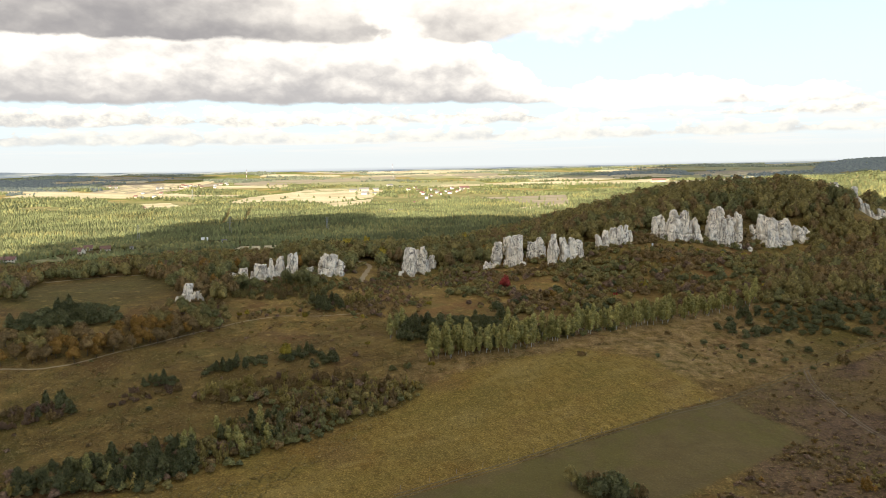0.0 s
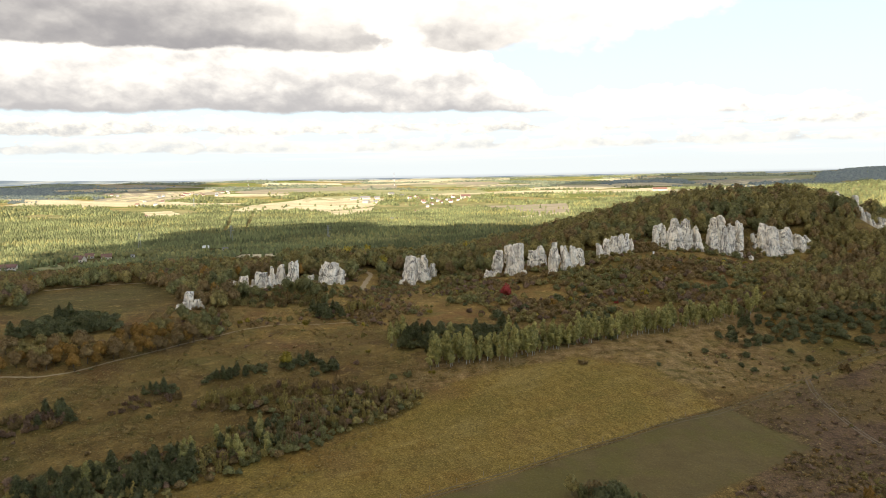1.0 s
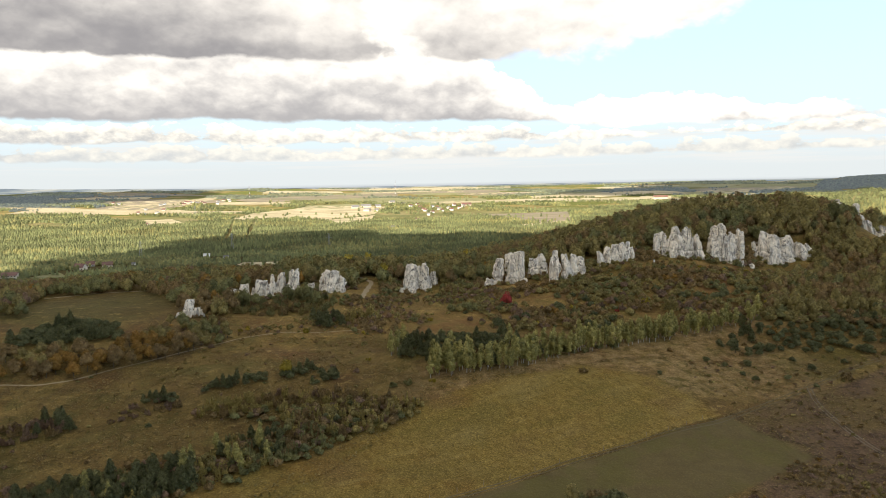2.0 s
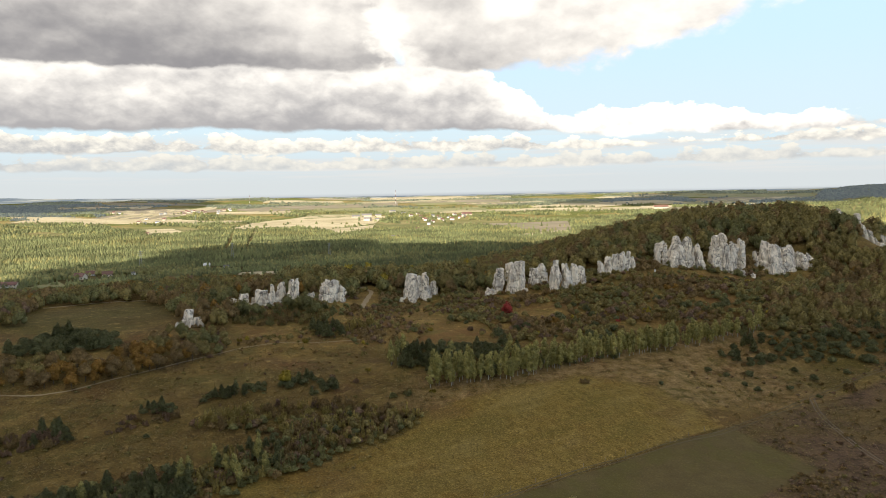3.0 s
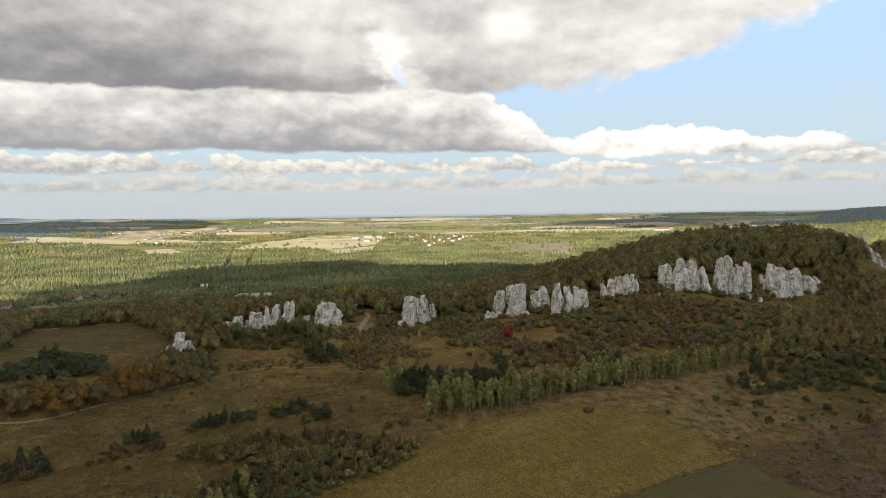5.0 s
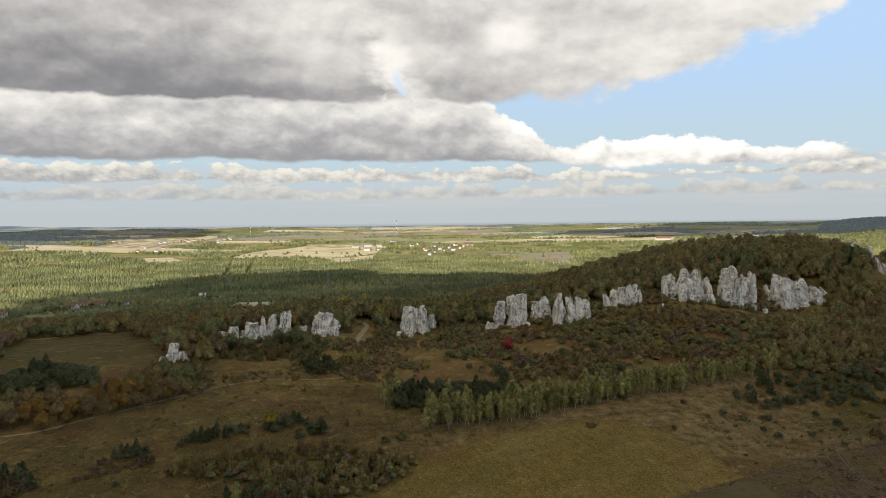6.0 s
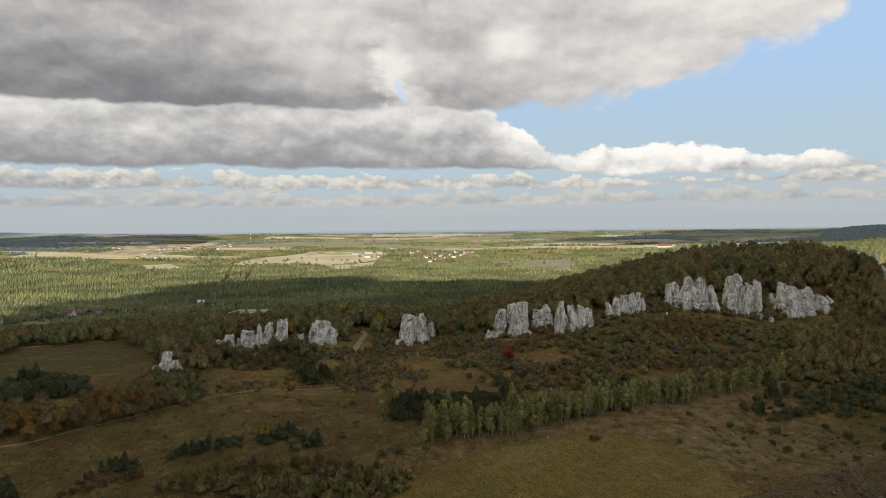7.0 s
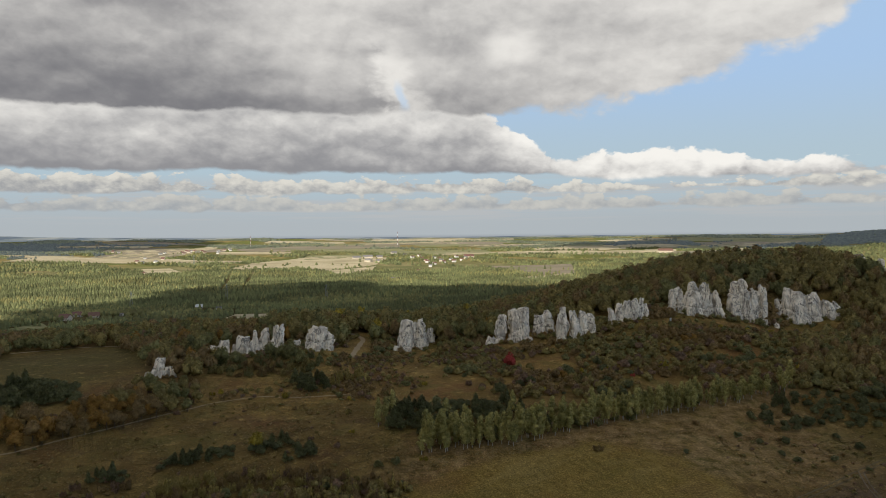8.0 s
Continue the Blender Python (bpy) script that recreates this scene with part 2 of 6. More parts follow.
def build_ground():
    """Rough meadow, with the tall-grass field, the mown field and the heath in their places, woodland floor and far farmland."""
    m, g, bsdf = material("ground_cover")
    at = g.node("ShaderNodeNewGeometry").outputs["Position"]
    x, y, z = g.node("ShaderNodeSeparateXYZ", {0: at}).outputs
    large = g.noise(at, 0.018, 5.0, 0.6)
    mid = g.noise(at, 0.09, 5.0, 0.62)
    fine = g.noise(at, 0.7, 5.0, 0.65)
    wobble = g.add(g.mul(g.add(mid, -0.5), 9.0), g.mul(g.add(fine, -0.5), 2.0))

    def side(p, q, soft, wob=1.0):
        """1 to the left of the line from p to q."""
        nx, ny = -(q[1] - p[1]), q[0] - p[0]
        k = math.hypot(nx, ny)
        nx, ny = nx / k, ny / k
        d = g.add(g.mul(x, nx), g.mul(y, ny), -(p[0] * nx + p[1] * ny), g.mul(wobble, wob))
        return g.ramp(d, -soft, soft)

    meadow = g.mix(g.ramp(mid, 0.35, 0.66), (0.138, 0.093, 0.034), (0.215, 0.150, 0.057))
    meadow = g.mix(g.mul(g.ramp(large, 0.50, 0.64), 0.75), meadow, (0.138, 0.073, 0.034))
    meadow = g.mix(g.mul(g.ramp(large, 0.47, 0.36), 0.65), meadow, (0.094, 0.082, 0.023))
    clump = g.noise(at, 0.23, 4.0, 0.6)
    soil = g.noise(at, 0.055, 4.0, 0.6)
    meadow = g.mix(g.mul(g.ramp(soil, 0.53, 0.66), 0.6), meadow, (0.120, 0.078, 0.040))
    meadow = g.mix(g.mul(g.ramp(soil, 0.46, 0.36), 0.55), meadow, (0.122, 0.108, 0.036))
    lea = g.ramp(g.math("SQRT", g.add(g.math("POWER", g.add(x, 215.0), 2.0), g.math("POWER", g.add(y, -425.0), 2.0))), 85.0, 40.0)
    meadow = g.mix(g.mul(lea, 0.7), meadow, (0.094, 0.084, 0.030))
    meadow = g.mix(g.mul(g.ramp(clump, 0.57, 0.68), 0.6), meadow, (0.330, 0.238, 0.102))
    meadow = g.mix(g.mul(g.ramp(clump, 0.42, 0.33), 0.5), meadow, (0.068, 0.053, 0.018))
    meadow = g.mix(1.0, meadow, (0.87, 0.845, 0.73), "MULTIPLY")
    # tall grass field
    slant = g.vec(g.add(g.mul(x, 0.85), g.mul(y, 0.5)), g.mul(g.add(g.mul(y, 0.87), g.mul(x, -0.5)), 0.35), 0.0)
    comb = g.noise(slant, 0.55, 6.0, 0.65)
    grass = g.mix(g.ramp(comb, 0.32, 0.72), (0.168, 0.116, 0.030), (0.238, 0.168, 0.050))
    grass = g.mix(g.mul(g.ramp(large, 0.50, 0.62), 0.6), grass, (0.165, 0.092, 0.025))
    grass = g.mix(g.mul(g.ramp(clump, 0.60, 0.72), 0.4), grass, (0.330, 0.233, 0.082))
    broad = g.noise(at, 0.032, 3.0, 0.55)
    grass = g.mix(g.mul(g.ramp(broad, 0.50, 0.66), 0.65), grass, (0.160, 0.122, 0.036))
    grass = g.mix(g.mul(g.ramp(broad, 0.48, 0.36), 0.6), grass, (0.165, 0.108, 0.040))
    in_field = g.mul(side((-17, 186), (100, 249), 0.8, 0.12), side((97, 250), (82, 280), 3.0, 0.7), side((82, 280), (58, 291), 3.0, 0.7),
                     side((58, 291), (10, 273), 3.0, 0.7), side((10, 273), (-90, 194), 2.0, 0.4))
    swathe = g.noise(g.vec(g.mul(g.add(g.mul(x, 0.88), g.mul(y, 0.47)), 0.25), g.add(g.mul(y, 0.88), g.mul(x, -0.47)), 4.0), 0.10, 5.0, 0.65)
    grass = g.mix(g.mul(g.ramp(swathe, 0.50, 0.66), 0.55), grass, (0.265, 0.195, 0.072))
    grass = g.mix(g.mul(g.ramp(swathe, 0.48, 0.36), 0.55), grass, (0.150, 0.116, 0.030))
    grass = g.mix(1.0, grass, (0.94, 0.93, 0.87), "MULTIPLY")
    c = g.mix(in_field, meadow, grass)
    # pale dry tussocks along the foot of the birches
    verge = g.mul(g.ramp(y, 258.0, 270.0), g.ramp(g.add(y, g.mul(x, -0.42), wobble), 302.0, 288.0), g.ramp(x, -30.0, -5.0), g.ramp(x, 175.0, 130.0), g.add(1.0, g.mul(in_field, -1.0)))
    c = g.mix(g.mul(verge, g.ramp(clump, 0.38, 0.60), 0.55), c, (0.285, 0.190, 0.092))
    # heath on stony ground
    heath = g.mix(g.ramp(mid, 0.36, 0.64), (0.138, 0.087, 0.054), (0.193, 0.126, 0.070))
    heath = g.mix(g.ramp(g.add(g.mul(clump, 0.6), g.mul(fine, 0.4)), 0.50, 0.60), heath, (0.077, 0.050, 0.027))
    heath = g.mix(g.mul(g.ramp(large, 0.50, 0.60), 0.6), heath, (0.182, 0.131, 0.042))
    in_heath = g.mul(side((104, 300), (96, 246), 6.0), side((96, 246), (-17, 186), 2.0, 0.3), side((230, 322), (90, 300), 6.0))
    heath = g.mix(1.0, heath, (0.76, 0.75, 0.73), "MULTIPLY")
    c = g.mix(in_heath, c, heath)
    # mown field
    mown = g.mix(g.ramp(mid, 0.3, 0.7), (0.106, 0.079, 0.034), (0.134, 0.102, 0.042))
    mown = g.mix(g.mul(g.ramp(fine, 0.5, 0.75), 0.35), mown, (0.160, 0.126, 0.062))
    mown = g.mix(g.mul(g.ramp(soil, 0.46, 0.60), 0.7), mown, (0.112, 0.096, 0.030))
    in_mown = g.mul(side((100, 247), (-17, 184), 0.7, 0.1), side((62, 183), (116, 218), 1.2, 0.3), side((116, 218), (101, 248), 2.5, 0.5))
    c = g.mix(in_mown, c, mown)
    # woodland floor and farmland beyond the ridge
    wild = g.mix(g.ramp(mid, 0.3, 0.7), (0.066, 0.053, 0.017), (0.127, 0.097, 0.029))
    lea_far = g.mix(g.ramp(g.noise(at, 0.012, 4.0, 0.6), 0.40, 0.60), (0.150, 0.150, 0.058), (0.250, 0.215, 0.100))
    far_patch = g.noise(at, 0.0042, 3.0, 0.5)
    farm = g.mix(g.ramp(far_patch, 0.47, 0.53), (0.138, 0.145, 0.034), (0.259, 0.199, 0.074))
    farm = g.mix(g.mul(g.ramp(large, 0.45, 0.6), 0.5), farm, (0.094, 0.107, 0.028))
    grain = g.noise(at, 1.7, 4.0, 0.75)
    tuft = g.noise(g.vec(x, g.mul(y, 0.6), z), 0.42, 4.0, 0.65)
    rough_turf = g.add(1.0, g.mul(in_mown, -0.7))
    c = g.mix(g.mul(g.ramp(tuft, 0.52, 0.70), 0.55, rough_turf), c, g.mix(1.0, c, (0.50, 0.50, 0.46), "MULTIPLY"))
    c = g.mix(g.mul(g.ramp(grain, 0.51, 0.66), 0.65, rough_turf), c, g.mix(1.0, c, (2.3, 2.25, 2.2), "MULTIPLY"))
    c = g.mix(g.mul(g.ramp(grain, 0.48, 0.34), 0.70, rough_turf), c, g.mix(1.0, c, (0.40, 0.40, 0.38), "MULTIPLY"))
    # drier, paler grass on the slope under the rocks
    dry = g.mul(g.ramp(g.add(y, g.mul(x, -0.2), wobble), 322.0, 352.0), g.ramp(x, -125.0, -80.0), g.ramp(y, 500.0, 440.0))
    c = g.mix(dry, c, g.mix(1.0, c, (1.32, 1.28, 1.22), "MULTIPLY"))
    # darker turf beside the hedge, weaker within the grass field
    dark_turf = g.mul(g.ramp(g.add(y, g.mul(x, -0.35), g.mul(wobble, 1.6)), 350.0, 275.0), g.ramp(g.add(x, g.mul(wobble, 0.6)), 0.0, -30.0), g.add(1.0, g.mul(in_field, -0.8)))
    c = g.mix(g.mul(dark_turf, 0.35), c, g.mix(1.0, c, (0.54, 0.54, 0.47), "MULTIPLY"))
    dist = g.math("SQRT", g.add(g.mul(x, x), g.mul(y, y)))
    c = g.mix(g.ramp(dist, 560.0, 640.0), c, wild)
    c = g.mix(g.ramp(dist, 1700.0, 1950.0), c, lea_far)
    c = g.mix(g.ramp(dist, 2100.0, 2500.0), c, farm)
    g.put(bsdf.inputs["Base Color"], c)
    bsdf.inputs["Roughness"].default_value = 0.95
    bsdf.inputs["Specular IOR Level"].default_value = 0.1
    tall = g.add(g.mul(fine, 0.5), g.mul(clump, 0.9), g.mul(comb, 0.4))
    bumped(g, bsdf, tall, 0.9, 0.55)
    return m


M_GROUND = build_ground()
M_DIRT = plain("pale_dirt", (0.30, 0.225, 0.13), 0.95, 0.35, 0.6)
M_SAND = plain("trodden_heath", (0.165, 0.128, 0.085), 0.95, 0.4, 0.6)
M_RUT = plain("grassy_ruts", (0.115, 0.086, 0.040), 0.95, 0.45, 0.5)


def farmland(name, colours):
    """Field strips of several crops, with tramlines and bare patches."""
    m, g, bsdf = material(name)
    at = g.node("ShaderNodeNewGeometry").outputs["Position"]
    x, y, z = g.node("ShaderNodeSeparateXYZ", {0: at}).outputs
    strip = g.noise(g.vec(g.mul(x, 0.25), y, 0.0), 0.016, 3.0, 0.6)
    patch = g.noise(at, 0.02, 5.0, 0.6)
    c = g.mix(g.ramp(strip, 0.44, 0.52), colours[0], colours[1])
    c = g.mix(g.mul(g.ramp(strip, 0.55, 0.60), 0.8), c, colours[2])
    c = g.mix(g.mul(g.ramp(patch, 0.52, 0.66), 0.5), c, colours[2])
    c = g.mix(g.mul(g.ramp(g.noise(at, 0.12, 4.0), 0.5, 0.7), 0.35), c, (0.15, 0.14, 0.06))
    g.put(bsdf.inputs["Base Color"], c)
    bsdf.inputs["Roughness"].default_value = 0.95
    return m


M_STUBBLE = farmland("stubble_field", ((0.48, 0.40, 0.25), (0.41, 0.34, 0.20), (0.32, 0.27, 0.15)))
M_PLOUGH = farmland("ploughed_field", ((0.26, 0.205, 0.14), (0.20, 0.165, 0.105), (0.20, 0.19, 0.08)))
M_PASTURE = farmland("pasture", ((0.20, 0.195, 0.072), (0.25, 0.23, 0.10), (0.15, 0.16, 0.055)))
M_WHITEWALL = plain("white_render", (0.78, 0.76, 0.71), 0.8, 0.06, 0.8)
M_CREAMWALL = plain("cream_render", (0.66, 0.58, 0.45), 0.8, 0.08, 0.8)
M_REDROOF = plain("red_roof_sheet", (0.20, 0.095, 0.075), 0.6, 0.2, 1.2)
M_GREYROOF = plain("grey_roof", (0.22, 0.21, 0.20), 0.7, 0.2, 1.2)
M_BROWNROOF = plain("brown_roof", (0.20, 0.105, 0.075), 0.7, 0.2, 1.2)
M_STEEL = plain("galvanised_steel", (0.32, 0.33, 0.34), 0.5, 0.1, 1.0, 0.7)
M_PANE = plain("dark_glass", (0.03, 0.035, 0.04), 0.15, 0.1, 1.0)
M_WOOD = plain("grey_wood", (0.21, 0.17, 0.13), 0.85, 0.3, 2.0)
M_WHITE = plain("white_paint", (0.80, 0.80, 0.78), 0.6, 0.05, 2.0)


# ---- the lie of the land ----
def smooth(a, b, v):
    """0 below a, 1 above b, eased between."""
    k = np.clip((v - a) / (b - a), 0, 1)
    return k * k * (3 - 2 * k)


def bump(x, y, cx, cy, rx, ry):
    return np.exp(-((x - cx) / rx) ** 2 - ((y - cy) / ry) ** 2)


NEAR_Y = (-1500, 0, 150, 200, 240, 280, 320, 360, 450, 510, 620, 760, 1000)
NEAR_Z = (-20, -19, -16, -13, -8.5, -1.5, 2, 5, 9, 8.5, -6, -22, -27)
FAR_R = (900, 1600, 2000, 2400, 3300, 4200, 4900, 7000)
FAR_Z = (-27, -29, -24, -12, 22, 41, 46, 46)


def height(x, y):
    """The lie of the land, in metres."""
    x, y = np.asarray(x, float), np.asarray(y, float)
    r = np.hypot(x, y)
    z = (np.interp(y - 12, NEAR_Y, NEAR_Z) + np.interp(y, NEAR_Y, NEAR_Z) + np.interp(y + 12, NEAR_Y, NEAR_Z)) / 3
    z = z + (np.interp(r, FAR_R, FAR_Z) + 27) * smooth(900, 1100, r)
    z = z - 9 * smooth(-130, -330, x) * smooth(390, 480, y) * (1 - smooth(600, 800, y))
    z = z - 5 * smooth(60, 170, x) * (1 - smooth(300, 350, y)) * smooth(100, 240, y)
    z = z - 4 * smooth(-80, -150, x) * (1 - smooth(280, 340, y)) * smooth(100, 240, y)
    # the wooded hill
    front = np.where(y < 600, 150.0, 190.0)
    back = smooth(-60, 230, x) * (1 - 0.58 * smooth(320, 480, x)) * (1 - smooth(480, 900, x))
    z = z + 53 * back * np.exp(-((y - 600) / front) ** 2)
    z = z - 11 * bump(x, y, 220, 448, 50, 42)
    z = z + 4 * bump(x, y, 110, 440, 40, 45)
    # the hill breaks off to the east, below its last crags
    z = z - 9 * smooth(285, 315, x) * smooth(440, 520, y) * (1 - smooth(700, 900, y))
    z = z - 9 * smooth(288, 312, x) * np.exp(-((y - 512) / 32) ** 2)
    z = z - 21 * smooth(338, 374, x) * smooth(440, 540, y) * (1 - smooth(760, 900, y))
    # hollows and shelves about the rocks
    z = z - 4.2 * bump(x, y, -18, 448, 28, 26) - 3.0 * bump(x, y, -118, 432, 22, 16) + 2.5 * bump(x, y, -72, 424, 18, 16)
    z = z + 2.5 * bump(x, y, 105, 434, 14, 14) + 2.5 * bump(x, y, 76, 420, 14, 16)
    # hills far off
    z = z + 62 * bump(x, y, 1150, 1820, 230, 260)
    z = z + 32 * bump(x, y, 2250, 3500, 500, 350)
    z = z + 16 * bump(x, y, -1800, 3650, 700, 300)
    z = z + 14 * bump(x, y, -950, 3900, 300, 300)
    z = z + 14 * bump(x, y, 1250, 3900, 420, 260)
    z = z + 8 * bump(x, y, -260, 600, 170, 75)
    z = z + 5 * bump(x, y, -70, 510, 60, 50)
    # small swells
    z = z + 1.2 * np.sin(x / 37 + 1.3) * np.sin(y / 43 + 0.4) * smooth(150, 300, r)
    z = z + 0.35 * np.sin(x / 9.1 + y / 13) * np.sin(y / 7.7 - x / 21)
    z = z + 3.5 * np.sin(x / 210 + 2) * np.sin(y / 170) * smooth(900, 1500, r)
    return z


# ---- building helpers ----
def mesh_from(name, verts, tris, mats, index=None, tone=None, smooth_faces=False, normals=None):
    """A mesh from arrays of triangles."""
    me = bpy.data.meshes.new(name)
    verts, tris = np.asarray(verts, np.float32), np.asarray(tris, np.int32)
    me.vertices.add(len(verts))
    me.vertices.foreach_set("co", verts.ravel())
    me.loops.add(tris.size)
    me.loops.foreach_set("vertex_index", tris.ravel())
    me.polygons.add(len(tris))
    me.polygons.foreach_set("loop_start", np.arange(0, tris.size, 3, dtype=np.int32))
    if index is not None:
        me.polygons.foreach_set("material_index", np.asarray(index, np.int32))
    if smooth_faces:
        me.polygons.foreach_set("use_smooth", np.ones(len(tris), bool))
    if tone is not None:
        me.attributes.new("tone", "FLOAT", "POINT").data.foreach_set("value", np.asarray(tone, np.float32))
    for m in mats:
        me.materials.append(m)
    me.update()
    me.validate()
    if normals is not None:
        me.attributes.new("custom_normal", "FLOAT_VECTOR", "POINT").data.foreach_set("vector", np.asarray(normals, np.float32).ravel())
    return me


def part(name, bm, mat, parent, label=""):
    """One mesh object under a thing or a part."""
    me = bpy.data.meshes.new(name)
    bm.to_mesh(me)
    bm.free()
    me.materials.append(mat)
    ob = new(name, me)
    ob.parent = parent
    if label:
        tagged(ob, label)
    return ob


def box(bm, x0, x1, y0, y1, z0, z1):
    made = bmesh.ops.create_cube(bm, size=1.0)["verts"]
    for v in made:
        v.co = Vector(((x0 + x1) / 2 + v.co.x * (x1 - x0), (y0 + y1) / 2 + v.co.y * (y1 - y0), (z0 + z1) / 2 + v.co.z * (z1 - z0)))
    return made


def ground_at(x, y):
    return float(height(x, y))


def inside(poly, px, py):
    """Which points lie within the polygon."""
    got = np.zeros(len(px), bool)
    for (x0, y0), (x1, y1) in zip(poly, poly[1:] + poly[:1]):
        cross = (y0 > py) != (y1 > py)
        got ^= cross & (px < (x1 - x0) * (py - y0) / ((y1 - y0) or 1e-9) + x0)
    return got


def scatter(poly, gap, rng):
    """Places within a polygon, about gap metres apart, unevenly."""
    xs, ys = [p[0] for p in poly], [p[1] for p in poly]
    gx, gy = np.meshgrid(np.arange(min(xs) - gap, max(xs) + gap, gap), np.arange(min(ys) - gap, max(ys) + gap, gap))
    px = gx.ravel() + rng.uniform(-0.55, 0.55, gx.size) * gap
    py = gy.ravel() + rng.uniform(-0.55, 0.55, gx.size) * gap
    keep = inside(poly, px, py)
    return np.stack([px[keep], py[keep]], 1)


# ---- the land ----
def build_land():
    def steps(fine_lo, fine_hi, gap, lo, hi, grow):
        mid = list(np.arange(fine_lo, fine_hi, gap))
        up, d = [], gap
        v = fine_hi
        while v < hi:
            up.append(v)
            d *= grow
            v += d
        down, d, v = [], gap, fine_lo
        while v > lo:
            d *= grow
            v -= d
            down.append(v)
        return np.array(sorted(down + mid + up + [hi]))

    xs = steps(-300, 380, 4.5, -5200, 5200, 1.045)
    ys = steps(150, 640, 4.5, -1500, 5300, 1.03)
    gx, gy = np.meshgrid(xs, ys)
    verts = np.stack([gx.ravel(), gy.ravel(), height(gx, gy).ravel()], 1)
    nx, ny = len(xs), len(ys)
    i = (np.arange(ny - 1)[:, None] * nx + np.arange(nx - 1)[None]).ravel()
    tris = np.concatenate([np.stack([i, i + 1, i + nx + 1], 1), np.stack([i, i + nx + 1, i + nx], 1)])
    land = new("ground", mesh_from("ground", verts, tris, [M_GROUND], smooth_faces=True))
    tagged(land, "rolling autumn grassland and farmland with a limestone ridge", "ground", kind="structure")


build_land()


# ---- the clouds whose shade lies on the ridge and the far hills ----
def build_clouds():
    rng = np.random.default_rng(3)
    up = 1300.0
    shift = TO_SUN * (up / TO_SUN.z)
    mat, g, bsdf = material("cloud")
    n = g.noise(g.node("ShaderNodeNewGeometry").outputs["Position"], 0.01, 5.0)
    g.put(bsdf.inputs["Base Color"], g.mix(n, (0.80, 0.80, 0.80), (0.90, 0.90, 0.90)))
    bsdf.inputs["Roughness"].default_value = 1.0
    shaded = (
        [(-430, 780), (-450, 1150), (-410, 1310), (-210, 1260), (0, 1230), (270, 1340), (500, 1500), (900, 1500), (1300, 1300), (1300, 20), (-620, 20), (-420, 500)],
        [(-2800, 2800), (-1500, 2900), (-1150, 3250), (-1250, 3700), (-1700, 4300), (-2900, 4000)],
        [(520, 2950), (1300, 2850), (1900, 2500), (2700, 2700), (2700, 4200), (1600, 4000), (700, 3400)],
    )
    for poly in shaded:
        xs, ys = [p[0] for p in poly], [p[1] for p in poly]
        gap = 105.0
        gx, gy = np.meshgrid(np.arange(min(xs), max(xs), gap), np.arange(min(ys), max(ys), gap))
        px, py = gx.ravel(), gy.ravel()
        keep = inside(poly, px, py)
        verts, tris, k = [], [], 0
        for x, y in zip(px[keep], py[keep]):
            v, t = ICO2
            r = rng.uniform(95, 135)
            lump = v * (r, r, r * 0.55) * rng.uniform(0.9, 1.1, (len(v), 1))
            verts.append(lump + (x + shift.x + rng.uniform(-22, 22), y + shift.y + rng.uniform(-22, 22), up + rng.uniform(-15, 25)))
            tris.append(t + k)
            k += len(v)
        ob = new("cloud", mesh_from("cloud", np.concatenate(verts), np.concatenate(tris), [mat], smooth_faces=True))
        tagged(ob, "heavy grey cumulus cloud shading the land below", "cloud", kind="structure")


build_clouds()


def draped(name, points, half_width, mat, lift, label, category, wob=0.3, seed=1, aside=0.0):
    """A strip laid along the land through the points."""
    rng = np.random.default_rng(seed)
    pts = np.array(points, float)
    seg = np.hypot(*np.diff(pts, axis=0).T)
    s = np.concatenate([[0], np.cumsum(seg)])
    u = np.arange(0, s[-1], max(1.5, half_width * 1.2))
    cx, cy = np.interp(u, s, pts[:, 0]), np.interp(u, s, pts[:, 1])
    kern = np.ones(5) / 5
    if len(u) > 12:
        cx[2:-2], cy[2:-2] = np.convolve(cx, kern, "valid"), np.convolve(cy, kern, "valid")
    tx, ty = np.gradient(cx), np.gradient(cy)
    k = np.hypot(tx, ty)
    rows = []
    for off in (-1, -0.5, 0, 0.5, 1):
        w = aside + half_width * off * (1 + wob * rng.uniform(-1, 1, len(u)))
        x, y = cx - ty / k * w, cy + tx / k * w
        rows.append(np.stack([x, y, height(x, y) + lift - abs(off) * 0.02], 1))
    n = len(u)
    verts = np.concatenate(rows)
    tris = []
    for r in range(4):
        i = np.arange(n - 1) + r * n
        tris += [np.stack([i, i + n + 1, i + 1], 1), np.stack([i, i + n, i + n + 1], 1)]
    ob = new(name, mesh_from(name, verts, np.concatenate(tris)[:, ::-1], [mat], smooth_faces=True))
    return tagged(ob, label, category, kind="structure")


def sheet(name, poly, gap, mat, lift, label, category):
    """A field laid on the land within a polygon."""
    bm = bmesh.new()
    face = bm.faces.new([bm.verts.new((x, y, 0)) for x, y in poly])
    for _ in range(30):
        long = [e for e in bm.edges if e.calc_length() > gap]
        if not long:
            break
        bmesh.ops.subdivide_edges(bm, edges=long, cuts=1)
        bmesh.ops.triangulate(bm, faces=[f for f in bm.faces if len(f.verts) > 3])
    for v in bm.verts:
        v.co.z = ground_at(v.co.x, v.co.y) + lift
    bmesh.ops.recalc_face_normals(bm, faces=bm.faces)
    ob = part(name, bm, mat, None)
    return tagged(ob, label, category, kind="structure")


def merge(pieces):
    verts, tris, n = [], [], 0
    for v, t in pieces:
        verts.append(v)
        tris.append(t + n)
        n += len(v)
    return np.concatenate(verts), np.concatenate(tris)


